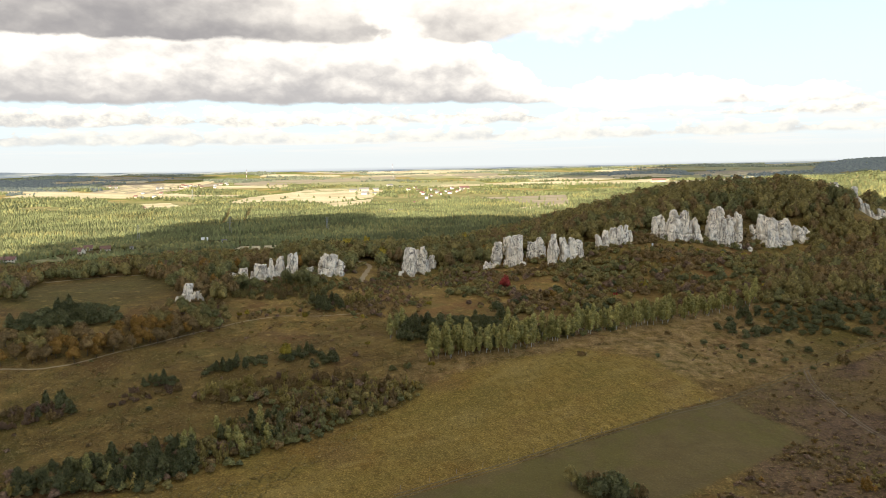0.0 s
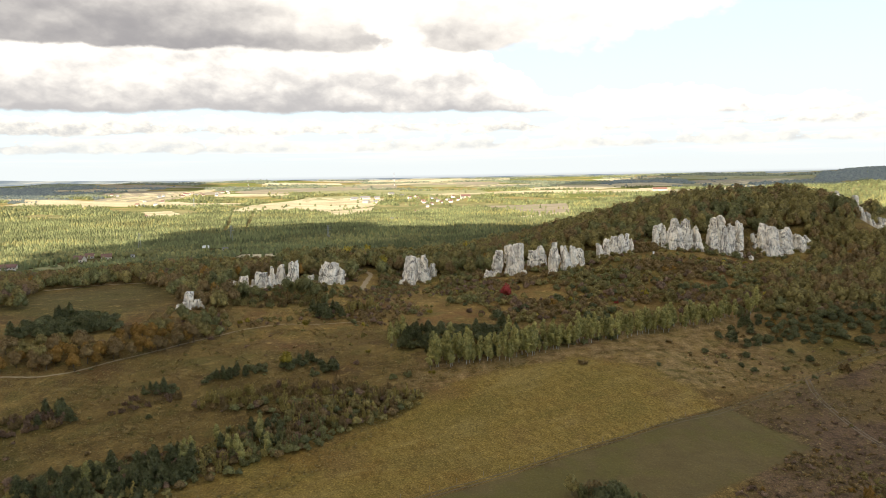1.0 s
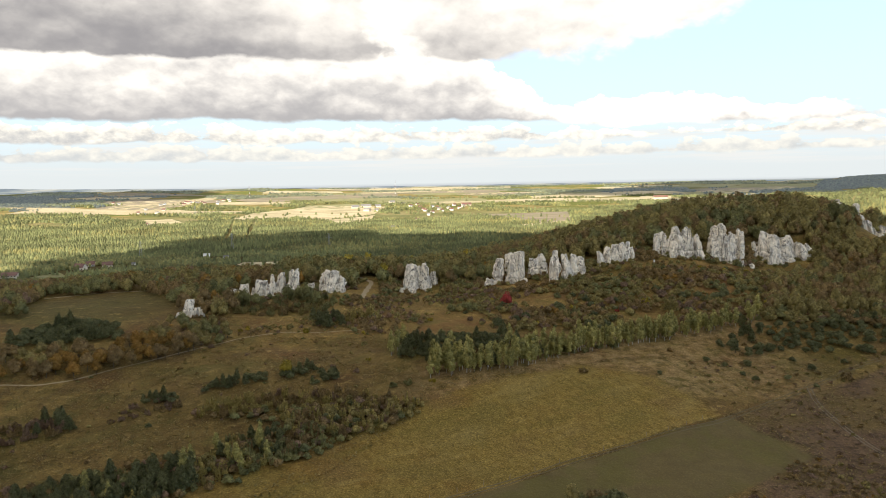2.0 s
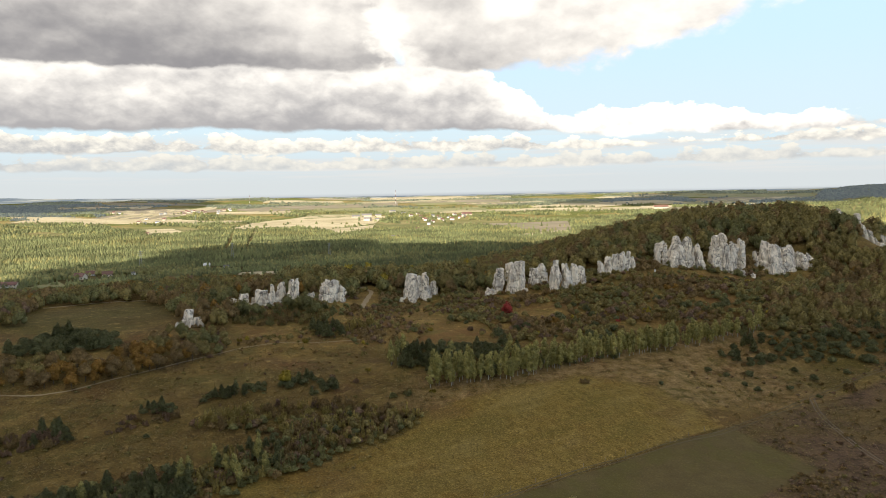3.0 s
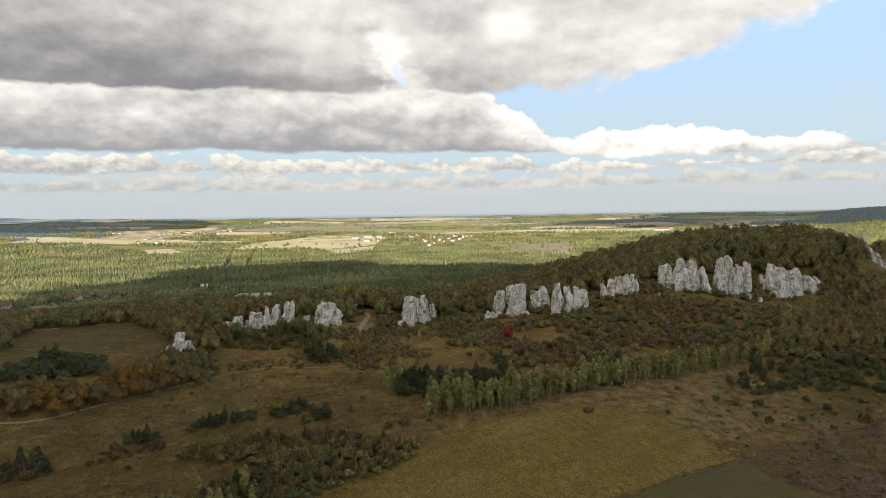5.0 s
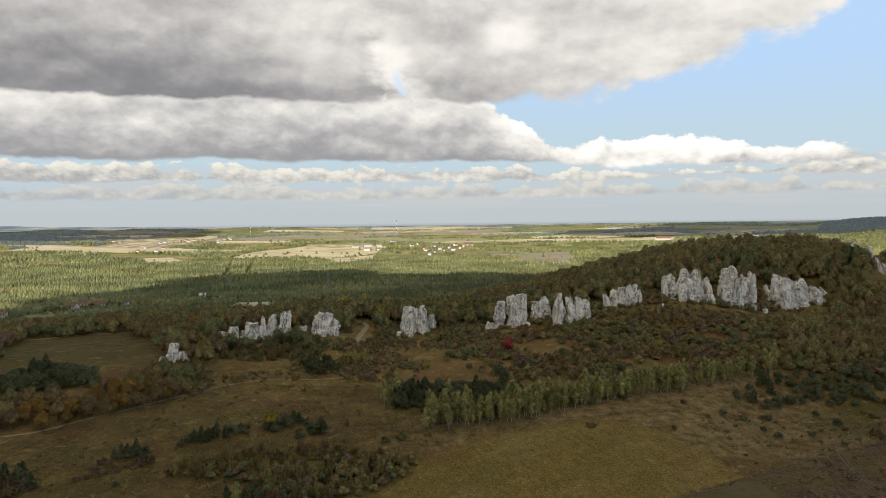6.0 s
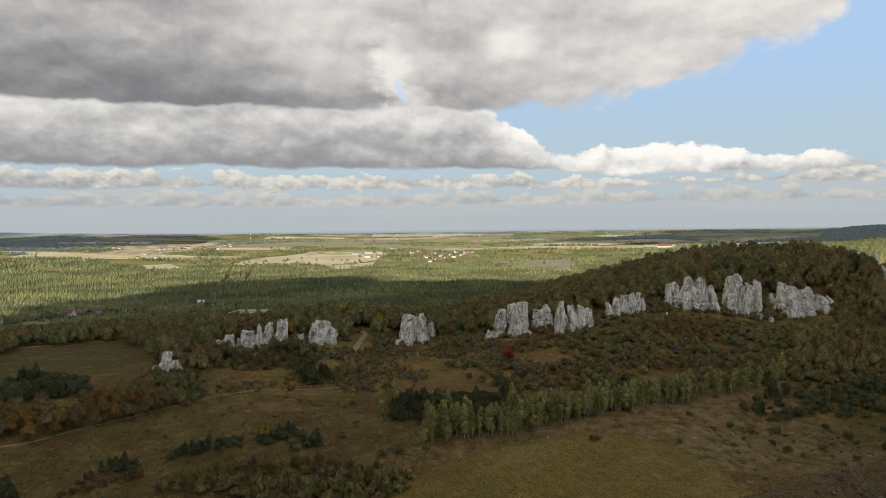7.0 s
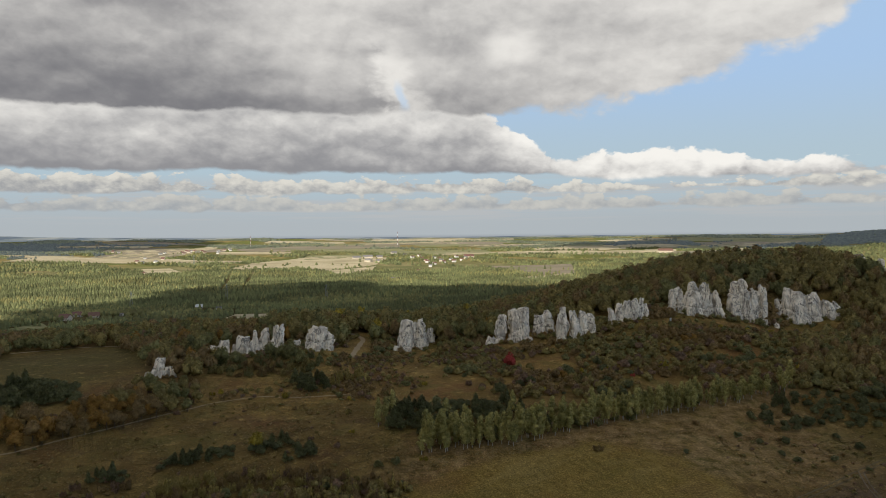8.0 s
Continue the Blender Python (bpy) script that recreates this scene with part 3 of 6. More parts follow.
# ---- limestone rocks ----
def lattice_noise(p, seed, octaves, gain=0.5):
    """Smooth random values, about -1 to 1, at the points p (n, 3)."""
    rng = np.random.default_rng(seed)
    total, amp = np.zeros(len(p)), 1.0
    for _ in range(octaves):
        table = rng.uniform(-1, 1, (32, 32, 32))
        q = p + rng.uniform(0, 32, 3)
        c = np.floor(q).astype(int)
        f = q - c
        f = f * f * (3 - 2 * f)
        value = np.zeros(len(p))
        for dx in (0, 1):
            for dy in (0, 1):
                for dz in (0, 1):
                    w = (f[:, 0] if dx else 1 - f[:, 0]) * (f[:, 1] if dy else 1 - f[:, 1]) * (f[:, 2] if dz else 1 - f[:, 2])
                    value += w * table[(c[:, 0] + dx) % 32, (c[:, 1] + dy) % 32, (c[:, 2] + dz) % 32]
        total += amp * value
        amp *= gain
        p = p * 2.03
    return total


def skin(field, low, step):
    """The surface where a field on a grid passes through zero, as triangles."""
    n = np.array(field.shape)
    cells = n - 1
    total, count = np.zeros((*cells, 3)), np.zeros(cells)
    corner = [(i, j, k) for i in (0, 1) for j in (0, 1) for k in (0, 1)]
    grid = np.stack(np.meshgrid(*[np.arange(c) for c in cells], indexing="ij"), -1).astype(float)

    def at(c):
        return field[c[0]:c[0] + cells[0], c[1]:c[1] + cells[1], c[2]:c[2] + cells[2]]

    for a in corner:
        for axis in range(3):
            if a[axis]:
                continue
            b = tuple(v + (k == axis) for k, v in enumerate(a))
            fa, fb = at(a), at(b)
            cross = (fa < 0) != (fb < 0)
            t = np.where(cross, fa / np.where(cross, fa - fb, 1.0), 0.0)
            place = grid + np.array(a, float)
            place[..., axis] += t
            total += np.where(cross[..., None], place, 0.0)
            count += cross
    has = count > 0
    index = np.full(cells, -1)
    index[has] = np.arange(has.sum())
    verts = total[has] / count[has][:, None] * step + low
    tris = []
    for axis in range(3):
        u, v = [k for k in range(3) if k != axis]
        a = [slice(0, m) for m in n]
        b = [slice(0, m) for m in n]
        a[axis], b[axis] = slice(0, n[axis] - 1), slice(1, n[axis])
        cross = (field[tuple(a)] < 0) != (field[tuple(b)] < 0)
        flip = (field[tuple(a)] < 0)[cross]
        where = np.stack(np.nonzero(cross), 1)
        ok = (where[:, u] > 0) & (where[:, v] > 0) & (where[:, u] < n[u] - 1) & (where[:, v] < n[v] - 1)
        where, flip = where[ok], flip[ok]
        quad = []
        for du, dv in ((0, 0), (1, 0), (1, 1), (0, 1)):
            c = where.copy()
            c[:, u] -= du
            c[:, v] -= dv
            quad.append(index[c[:, 0], c[:, 1], c[:, 2]])
        q = np.stack(quad, 1)
        turn = flip ^ (axis == 1)
        q[~turn] = q[~turn][:, ::-1]
        tris += [q[:, [0, 2, 1]], q[:, [0, 3, 2]]]
    return verts, np.concatenate(tris)


ROCK_SEED, ROCK_FEET = [100], []


def rock(name, y, columns, label, depth=0.85, jagged=0.7):
    """An outcrop, weathered out of joined columns.
    Columns: foot x, half width, height; top x, half width, height; slope of the top; shift to the back."""
    ROCK_SEED[0] += 7
    seed = ROCK_SEED[0]
    rng = np.random.default_rng(seed)
    cx = sum(c[0] for c in columns) / len(columns)
    base = ground_at(cx, y)
    foot = min(min(c[2], ground_at(c[0], y + c[7]), ground_at(c[0], y + c[7] - c[1])) for c in columns) - 1.5
    widest = max(max(c[1], c[4]) for c in columns)
    step = 0.32 if len(columns) < 3 else 0.40
    low = np.array([min(min(c[0] - c[1], c[3] - c[4]) for c in columns) - 2 - cx, min(c[7] - c[1] * depth for c in columns) - 4, foot - base])
    high = np.array([max(max(c[0] + c[1], c[3] + c[4]) for c in columns) + 2 - cx, max(c[7] + c[1] * depth for c in columns) + 4, max(c[5] for c in columns) + 2.5 - base])
    dims = np.ceil((high - low) / step).astype(int)
    p = (np.stack(np.meshgrid(*[np.arange(m) for m in dims], indexing="ij"), -1).reshape(-1, 3) * step + low)
    d = np.full(len(p), 99.0)
    bend = lattice_noise(p * 0.13, seed + 5, 2)
    jag = lattice_noise(p * (0.38, 0.38, 0.06), seed + 6, 2)
    for x0, w0, z0, x1, w1, z1, slope, back in columns:
        w0, w1 = w0 + 0.4 * max(0.0, 3.0 - w0), w1 + 0.35 * max(0.0, 2.6 - w1)
        rise = np.clip((p[:, 2] + base - z0) / (z1 - z0), -0.3, 1.1)
        ease = np.clip(rise, 0, 1) ** 1.25
        half = w0 + (w1 - w0) * ease
        deep = max(max(w0, w1) * depth, 1.2) * (1.05 - 0.35 * ease)
        turn = rng.uniform(-0.35, 0.35)
        dx = p[:, 0] - (x0 + (x1 - x0) * np.clip(rise, 0, 1) - cx) + 0.34 * min(w0, 3) * bend
        dy = p[:, 1] - back - 0.20 * (p[:, 2] + base - z0)
        u, v = dx * math.cos(turn) + dy * math.sin(turn), dy * math.cos(turn) - dx * math.sin(turn)
        lid = (p[:, 2] + base - z1 - slope * u + min(w1, 3) * (jagged * np.abs(jag) - 0.12)) * 0.8
        q = np.stack([np.abs(u) - half, np.abs(v) - deep, lid], 1)
        soft = 0.12 * w1 + 0.12
        q = q + soft
        column = np.linalg.norm(np.maximum(q, 0), axis=1) + np.minimum(q.max(1), 0) - soft
        # broken faces
        for k in range(7):
            a, up = 6.283 * (k + rng.uniform(-0.4, 0.4)) / 7, rng.uniform(-0.12, 0.22)
            reach = rng.uniform(0.90, 1.06) * np.hypot(half * math.cos(a), deep * math.sin(a))
            column = np.maximum(column, (u * math.cos(a) + v * math.sin(a) - reach + up * (p[:, 2] + base - (z0 + z1) / 2)) / math.hypot(1, up))
        for k in range(3):
            a, up = rng.uniform(0, 6.28), rng.uniform(0.6, 2.6)
            column = np.maximum(column, (up * (u * math.cos(a) + v * math.sin(a)) + p[:, 2] + base - z1 - up * w1 * rng.uniform(0.35, 0.9)) / math.hypot(1, up))
        k = 0.7
        h = np.clip(0.5 + 0.5 * (d - column) / k, 0, 1)
        d = d * (1 - h) + column * h - k * h * (1 - h)
    near = np.abs(d) < 3.0
    pn = p[near]
    warp = lattice_noise(pn * 0.2, seed + 3, 2)
    # swelling flutes with sharp clefts between, slanting plates, and grain
    flute = np.abs(lattice_noise(pn * (0.26, 0.26, 0.085) + 0.25 * warp[:, None], seed + 1, 2, 0.45))
    plate = np.abs(lattice_noise(np.stack([pn[:, 0] * 0.20 + pn[:, 2] * 0.16, pn[:, 1] * 0.2, pn[:, 2] * 0.24 - pn[:, 0] * 0.10], 1), seed + 2, 2, 0.4))
    size = min(1.0, 0.25 + widest / 8.0)
    rough = size * (0.17 - 0.55 * np.minimum(flute, 0.42) + 0.38 - 1.25 * np.minimum(plate, 0.40)) + 0.14 * lattice_noise(pn * 0.8, seed + 4, 2)
    span = high[0] - low[0]
    for _ in range(int(span / 7.0)):
        at_x, tilt = rng.uniform(low[0] + 2, high[0] - 2), rng.uniform(-0.22, 0.22)
        rough += size * rng.uniform(0.4, 1.3) * np.exp(-np.abs((pn[:, 0] - at_x - tilt * pn[:, 2] + 0.8 * warp) / 0.32) ** 1.4)
    for _ in range(3):
        at_z, tilt = rng.uniform(low[2] + 3, high[2] - 2), rng.uniform(-0.3, 0.3)
        rough += size * rng.uniform(0.2, 0.6) * np.exp(-((pn[:, 2] - at_z - tilt * pn[:, 0] + 1.2 * warp) / 0.38) ** 2)
    d[near] += rough - 0.14 * size
    v, t = skin(d.reshape(dims), low, step)
    ob = new(name, mesh_from(name, v, t, [M_STONE], smooth_faces=True))
    ob.location = (cx, y, base)
    for x0, w0, _, _, _, _, _, back in columns:
        for _ in range(int(w0 * 0.9) + 1):
            ROCK_FEET.append((x0 + rng.uniform(-1.2, 1.2) * w0, y + back - max(w0 * depth, 1.2) - rng.uniform(0.6, 4.0)))
    return tagged(ob, label, "rock", group="limestone rocks")


def build_rocks():
    rock("rock_outcrop", 383, [(-141.4, 3.3, 5.4, -141.4, 1.9, 15.1, 0, 0)], "small white limestone tor among autumn bushes", 0.85, 0.3)
    for x, w, top, dy in ((-136.6, 1.5, 10.8, 1), (-146.2, 1.6, 8.7, -1), (-134.2, 1.0, 10.3, 0)):
        rock("boulder", 383 + dy, [(x, w, 5.2, x, w * 0.7, top, 0, 0)], "white limestone boulder beside a small tor")
    rock("rock_outcrop", 438, [(-133.3, 3.1, 5.5, -132.7, 2.2, 12.7, 0, -2), (-127.2, 3.8, 6.5, -127.1, 2.7, 15.4, 0, 0), (-120.8, 1.2, 8.0, -120.7, 0.8, 12.9, 0, 1)],
         "pair of rounded grey limestone knobs on the ridge")
    rock("rock_outcrop", 438, [(-114.2, 5.6, 5.6, -115.2, 4.7, 17.2, 0, 0), (-108.9, 2.0, 6.5, -108.9, 1.7, 20.8, 0, 1), (-105.2, 3.2, 7.5, -103.3, 2.7, 21.4, 0.1, 4),
                               (-97.1, 4.3, 7.5, -94.8, 4.1, 23.4, 0.25, 0)], "row of grey-white limestone slabs, the last one leaning", 0.7, 0.25)
    rock("rock_outcrop", 431, [(-72.9, 6.1, 9.5, -71.0, 5.4, 23.5, -0.1, 0), (-65.3, 2.9, 13.5, -63.6, 3.0, 19.5, -0.5, 1)],
         "rounded white limestone block with a beaked side", 0.85, 0.25)
    rock("boulder", 436, [(-84.4, 1.8, 9.5, -84.3, 1.2, 16.4, 0, 0)], "small grey limestone boulder behind the bushes")
    rock("rock_outcrop", 462, [(-23.5, 5.3, 5.0, -23.1, 4.7, 22.6, 0, 0), (-13.6, 3.9, 3.5, -14.5, 3.2, 23.2, 0.15, 0), (-18.1, 2.6, 5.0, -18.0, 2.2, 21.4, 0, 1.6),
                               (-9.2, 2.6, 6.0, -8.6, 2.4, 17.4, 0, 6), (-28.5, 3.3, 3.6, -27.9, 2.1, 8.8, 0, -7), (-22.6, 2.8, 3.0, -22.6, 1.6, 8.0, 0, -8), (-12.0, 1.4, 3.0, -12.2, 0.9, 8.3, 0, -5)],
         "square white limestone block split by a crack", 0.8, 0.2)
    rock("rock_outcrop", 446, [(33.3, 3.4, 13.1, 33.6, 2.4, 27.6, -0.1, 0), (43.6, 6.0, 12.6, 43.6, 6.9, 31.0, 0.12, 0), (55.7, 3.4, 14.0, 56.0, 2.9, 26.7, 0, 3),
                               (61.7, 3.0, 17.0, 61.3, 2.3, 29.5, 0, 5), (48.7, 2.0, 12.0, 48.4, 1.1, 16.0, 0, -5)], "broad white limestone tower with overhangs", 0.85, 0.25)
    rock("boulder", 444, [(27.1, 2.6, 11.0, 27.1, 2.3, 16.3, 0, 0)], "square limestone boulder beside a broad tower")
    rock("rock_outcrop", 422, [(64.6, 3.2, 15.2, 65.8, 2.9, 34.4, 0, 0), (72.5, 3.2, 16.1, 71.5, 2.4, 26.8, -0.2, -1), (72.2, 2.4, 18.8, 72.4, 2.0, 31.9, 0, 4),
                               (77.4, 2.6, 19.2, 76.9, 2.2, 31.9, -0.3, 5), (82.2, 2.4, 20.5, 81.8, 1.8, 30.5, 0, 5)], "slim grey limestone towers above the shrubs", 0.85, 0.3)
    rock("rock_outcrop", 438, [(96.3, 1.8, 25.2, 95.2, 1.3, 32.0, 0, 0), (100.8, 3.0, 24.0, 100.8, 1.7, 34.8, 0, 0), (105.0, 2.4, 24.1, 105.5, 1.7, 36.8, 0, 0),
                               (108.4, 2.5, 25.0, 109.5, 1.9, 38.5, 0.2, 0), (112.8, 1.9, 26.5, 113.3, 1.3, 37.6, 0, 2), (116.8, 1.5, 27.0, 116.8, 0.8, 34.5, 0, 4)],
         "jagged white limestone crag rising in steps")
    rock("rock_cliff", 456, [(136.3, 2.6, 26.7, 137.8, 2.7, 41.4, 0.4, 1), (141.8, 2.6, 26.4, 141.8, 1.8, 40.8, 0, 1), (146.2, 6.2, 23.1, 150.3, 2.8, 45.9, 0.2, -1),
                             (155.7, 4.1, 23.0, 155.8, 2.7, 45.5, 0, -2), (163.1, 3.8, 23.3, 162.0, 1.8, 40.6, 0, -1), (165.8, 2.9, 22.0, 165.4, 1.8, 27.3, 0, -2)],
         "tall white limestone cliff of fluted pillars")
    rock("rock_cliff", 458, [(175.4, 5.9, 21.0, 177.6, 4.0, 45.2, 0.1, 0), (181.0, 3.6, 17.6, 179.8, 3.3, 46.5, 0, -4), (187.0, 2.6, 25.5, 187.3, 1.5, 41.9, 0, 3),
                             (192.4, 3.9, 23.3, 192.4, 1.9, 42.5, 0, 4)], "highest white limestone needle with a sheer face")
    for x, w, top in ((188.8, 2.8, 23.6), (195.2, 1.5, 21.6)):
        rock("boulder", 450, [(x, w, 17.8, x, w * 0.8, top, 0, 0)], "white limestone boulder at the foot of a cliff")
    rock("rock_cliff", 466, [(210.7, 4.5, 20.0, 211.6, 3.2, 40.2, -0.1, 2), (216.2, 7.1, 19.0, 215.6, 5.0, 38.4, -0.25, 0), (226.2, 5.4, 19.6, 222.0, 3.9, 36.1, -0.2, 0),
                             (229.3, 3.0, 22.0, 227.5, 1.5, 37.7, 0, 2), (233.9, 4.8, 21.0, 232.1, 2.8, 32.9, -0.3, 0), (238.4, 3.0, 22.5, 238.6, 1.7, 31.9, -0.4, 1),
                             (205.6, 1.7, 23.6, 204.7, 1.2, 34.5, 0, 3)], "broad stained limestone cliff below the wood", 1.0)
    rock("rock_outcrop", 585, [(311.9, 3.5, 39.0, 311.7, 2.5, 50.2, 0.5, 0), (317.3, 4.2, 41.0, 318.8, 3.4, 53.7, 0.4, 3), (326.4, 5.2, 42.0, 326.4, 3.9, 56.3, 0.1, 6)],
         "grey limestone knob near the hilltop among trees")
    rock("boulder", 579, [(326.1, 3.0, 38.0, 324.9, 2.2, 43.0, -0.5, 0)], "limestone boulder below a knob among trees")
    rock("rock_outcrop", 589, [(341.3, 3.3, 38.0, 341.3, 2.4, 52.8, 0, 0)], "narrow grey limestone fin at the hill's edge")
    rock("rock_cliff", 520, [(307.4, 3.1, 27.5, 307.3, 2.2, 34.1, 0, -4), (311.7, 2.7, 30.0, 309.9, 2.1, 47.6, -0.5, 6), (316.4, 3.3, 29.0, 314.6, 2.7, 42.8, -0.5, 4),
                             (318.2, 5.0, 25.2, 318.7, 3.4, 33.5, 0, -3), (325.1, 5.6, 28.2, 322.7, 4.5, 39.0, -0.4, 3)], "white limestone crag on the steep wooded slope")


build_rocks()


# ---- plants: shapes ----
def unit(v):
    return v / (np.linalg.norm(v, axis=1, keepdims=True) + 1e-9)


def cards(centres, normals, size, rng, droop=0.0, loose=0.45):
    """One irregular leaf clump, a triangle, at each centre, turned outwards."""
    n = len(centres)
    facing = unit(normals + 0.75 * rng.normal(size=(n, 3)))
    a = unit(np.cross(facing, rng.normal(size=(n, 3))))
    b = np.cross(facing, a)
    s = size * rng.uniform(0.6, 1.4, (n, 1))
    p = [centres + a * s, centres - a * s * rng.uniform(0.2, 0.8, (n, 1)) + b * s, centres - a * s * rng.uniform(0.2, 0.8, (n, 1)) - b * s * rng.uniform(0.5, 1, (n, 1))]
    v = np.stack(p, 1)
    v[:, 0, 2] -= droop * s[:, 0]
    geo = np.cross(v[:, 1] - v[:, 0], v[:, 2] - v[:, 0])
    wrong = (geo * normals).sum(1) < 0
    v[wrong] = v[wrong][:, ::-1]
    soft = unit(normals + loose * rng.normal(size=(n, 3)))
    return v.reshape(-1, 3), np.arange(3 * n).reshape(n, 3), np.repeat(soft, 3, axis=0)


def ball(rng, n):
    return unit(rng.normal(size=(n, 3)))


def gather(pieces):
    """Leaf pieces (points, triangles, normals) as one."""
    v, t = merge([q[:2] for q in pieces])
    return v, t, np.concatenate([q[2] for q in pieces])


def leafy(rng, lobes, count, size, core=0.68, droop=0.0, loose=0.45):
    """A crown: lobes (x, y, z, rx, ry, rz) wrapped in leaf clumps, with a dense heart."""
    lobes = np.array(lobes, float)
    weight = (lobes[:, 3] * lobes[:, 5]) / (lobes[:, 3] * lobes[:, 5]).sum()
    pick = rng.choice(len(lobes), count, p=weight)
    d = ball(rng, count)
    d[:, 2] = np.where(d[:, 2] < -0.55, -d[:, 2], d[:, 2])
    where = lobes[pick, :3] + d * lobes[pick, 3:] * rng.uniform(0.80, 1.12, (count, 1))
    middle = lobes[:, :3].mean(0)
    reach = np.abs(lobes[:, :3] - middle).max() + lobes[:, 3].max()
    out = unit(d + 0.6 * (where - middle) / reach + (0, 0, 0.25))
    pieces = [cards(where, out, size, rng, droop, loose)]
    for q in lobes:
        v, t = ICO
        at = v * q[3:] * core * rng.uniform(0.88, 1.12, (len(v), 1)) + q[:3]
        pieces.append((at, t, unit(v + 0.6 * (at - middle) / reach + (0, 0, 0.15))))
    return gather(pieces)


def broad_crown(rng, r, z0, z1, lobes, count, size, core=0.68):
    """A round, uneven crown of several lobes."""
    zc, hz = (z0 + z1) / 2, (z1 - z0) / 2
    out = [(0, 0, zc + hz * 0.25, r * 0.62, r * 0.62, hz * 0.72)]
    for i in range(lobes):
        a = 2 * math.pi * (i + rng.uniform(-0.3, 0.3)) / lobes
        k = rng.uniform(0.42, 0.62) * r
        s = rng.uniform(0.40, 0.58)
        out.append((k * math.cos(a), k * math.sin(a), zc + hz * rng.uniform(-0.45, 0.3), r * s, r * s, hz * rng.uniform(0.42, 0.62)))
    return leafy(rng, out, count, size, core)


def thicket_crown(rng, r, tall, stems, count, size):
    """Many upright shoots from one root, uneven at the top."""
    out = []
    for i in range(stems):
        a, k = rng.uniform(0, 6.28), r * math.sqrt((i + 0.5) / stems) * 0.85
        h = tall * rng.uniform(0.55, 1.0) * (1 - 0.35 * k / r)
        w = r * rng.uniform(0.20, 0.32)
        out.append((k * math.cos(a), k * math.sin(a), h * 0.36, w * 1.15, w * 1.15, h * 0.38))
        out.append((k * 1.1 * math.cos(a), k * 1.1 * math.sin(a), h * 0.74, w * 0.75, w * 0.75, h * 0.28))
    return leafy(rng, out, count, size, 0.50, -0.5, 0.8)


def birch_crown(rng, tall, r, count, size):
    out = []
    for i in range(7):
        h = 0.25 + 0.69 * i / 6
        w = r * (0.30 + 0.55 * math.sin(math.pi * min(1.0, (h - 0.10) / 0.94))) * rng.uniform(0.8, 1.15)
        a = rng.uniform(0, 6.28)
        out.append((0.28 * w * math.cos(a), 0.28 * w * math.sin(a), tall * h, w, w, tall * 0.11))
    return leafy(rng, out, count, size, 0.70, 0.5, 0.6)


def pine_crown(rng, tall, r, count, size):
    """A bushy young pine: whorls of boughs narrowing to a blunt tip."""
    out = [(0, 0, tall * 0.55, r * 0.5, r * 0.5, tall * 0.40)]
    for h, n, w in ((0.22, 5, 0.50), (0.45, 4, 0.40), (0.68, 3, 0.27)):
        for i in range(n):
            a = 6.283 * (i + rng.uniform(-0.3, 0.3)) / n + h * 9
            k = r * w * rng.uniform(1.0, 1.35)
            out.append((k * math.cos(a), k * math.sin(a), tall * (h + rng.uniform(-0.04, 0.06)), r * w * 0.85, r * w * 0.85, tall * 0.13))
    out.append((0, 0, tall * 0.90, r * 0.16, r * 0.16, tall * 0.12))
    return leafy(rng, out, count, size, 0.62, -0.4, 0.8)


def trunk_shape(rng, tall, r, limbs, reach):
    """A tapered trunk with limbs."""
    def tube(p, q, r0, r1, n=6):
        p, q = np.array(p, float), np.array(q, float)
        d = (q - p) / np.linalg.norm(q - p)
        a = np.cross(d, (0.3, 0.9, 0.2))
        a /= np.linalg.norm(a)
        b = np.cross(d, a)
        ang = np.arange(n) * 2 * math.pi / n
        ring = np.outer(np.cos(ang), a) + np.outer(np.sin(ang), b)
        v = np.concatenate([p + ring * r0, q + ring * r1])
        i = np.arange(n)
        j = (i + 1) % n
        return v, np.concatenate([np.stack([i, j, j + n], 1), np.stack([i, j + n, i + n], 1)])

    bend = rng.uniform(-0.04, 0.04, 2) * tall
    mid = (bend[0], bend[1], tall * 0.5)
    pieces = [tube((0, 0, -0.6), mid, r, r * 0.7), tube(mid, (bend[0] * 0.5, bend[1] * 1.4, tall * 0.92), r * 0.7, r * 0.18)]
    for i in range(limbs):
        a = rng.uniform(0, 6.28)
        h = rng.uniform(0.35, 0.75)
        pieces.append(tube((mid[0] * h, mid[1] * h, tall * h), (reach * math.cos(a), reach * math.sin(a), tall * min(0.95, h + 0.22)), r * 0.4, r * 0.1, 5))
    return merge(pieces)


# ---- plants: kinds ----
KINDS = {}


def kind(name, mat, shapes, bark=None, trunks=None):
    """A kind of plant: several crowns, with trunks for trees."""
    KINDS[name] = dict(mat=mat, shapes=shapes, bark=bark, trunks=trunks)
    KINDS[name]["crown_mesh"] = [mesh_from("crown", v, t, [mat], normals=n) for v, t, n in shapes]
    if trunks:
        KINDS[name]["trunk_mesh"] = [mesh_from("trunk", v, t, [bark]) for v, t in trunks]


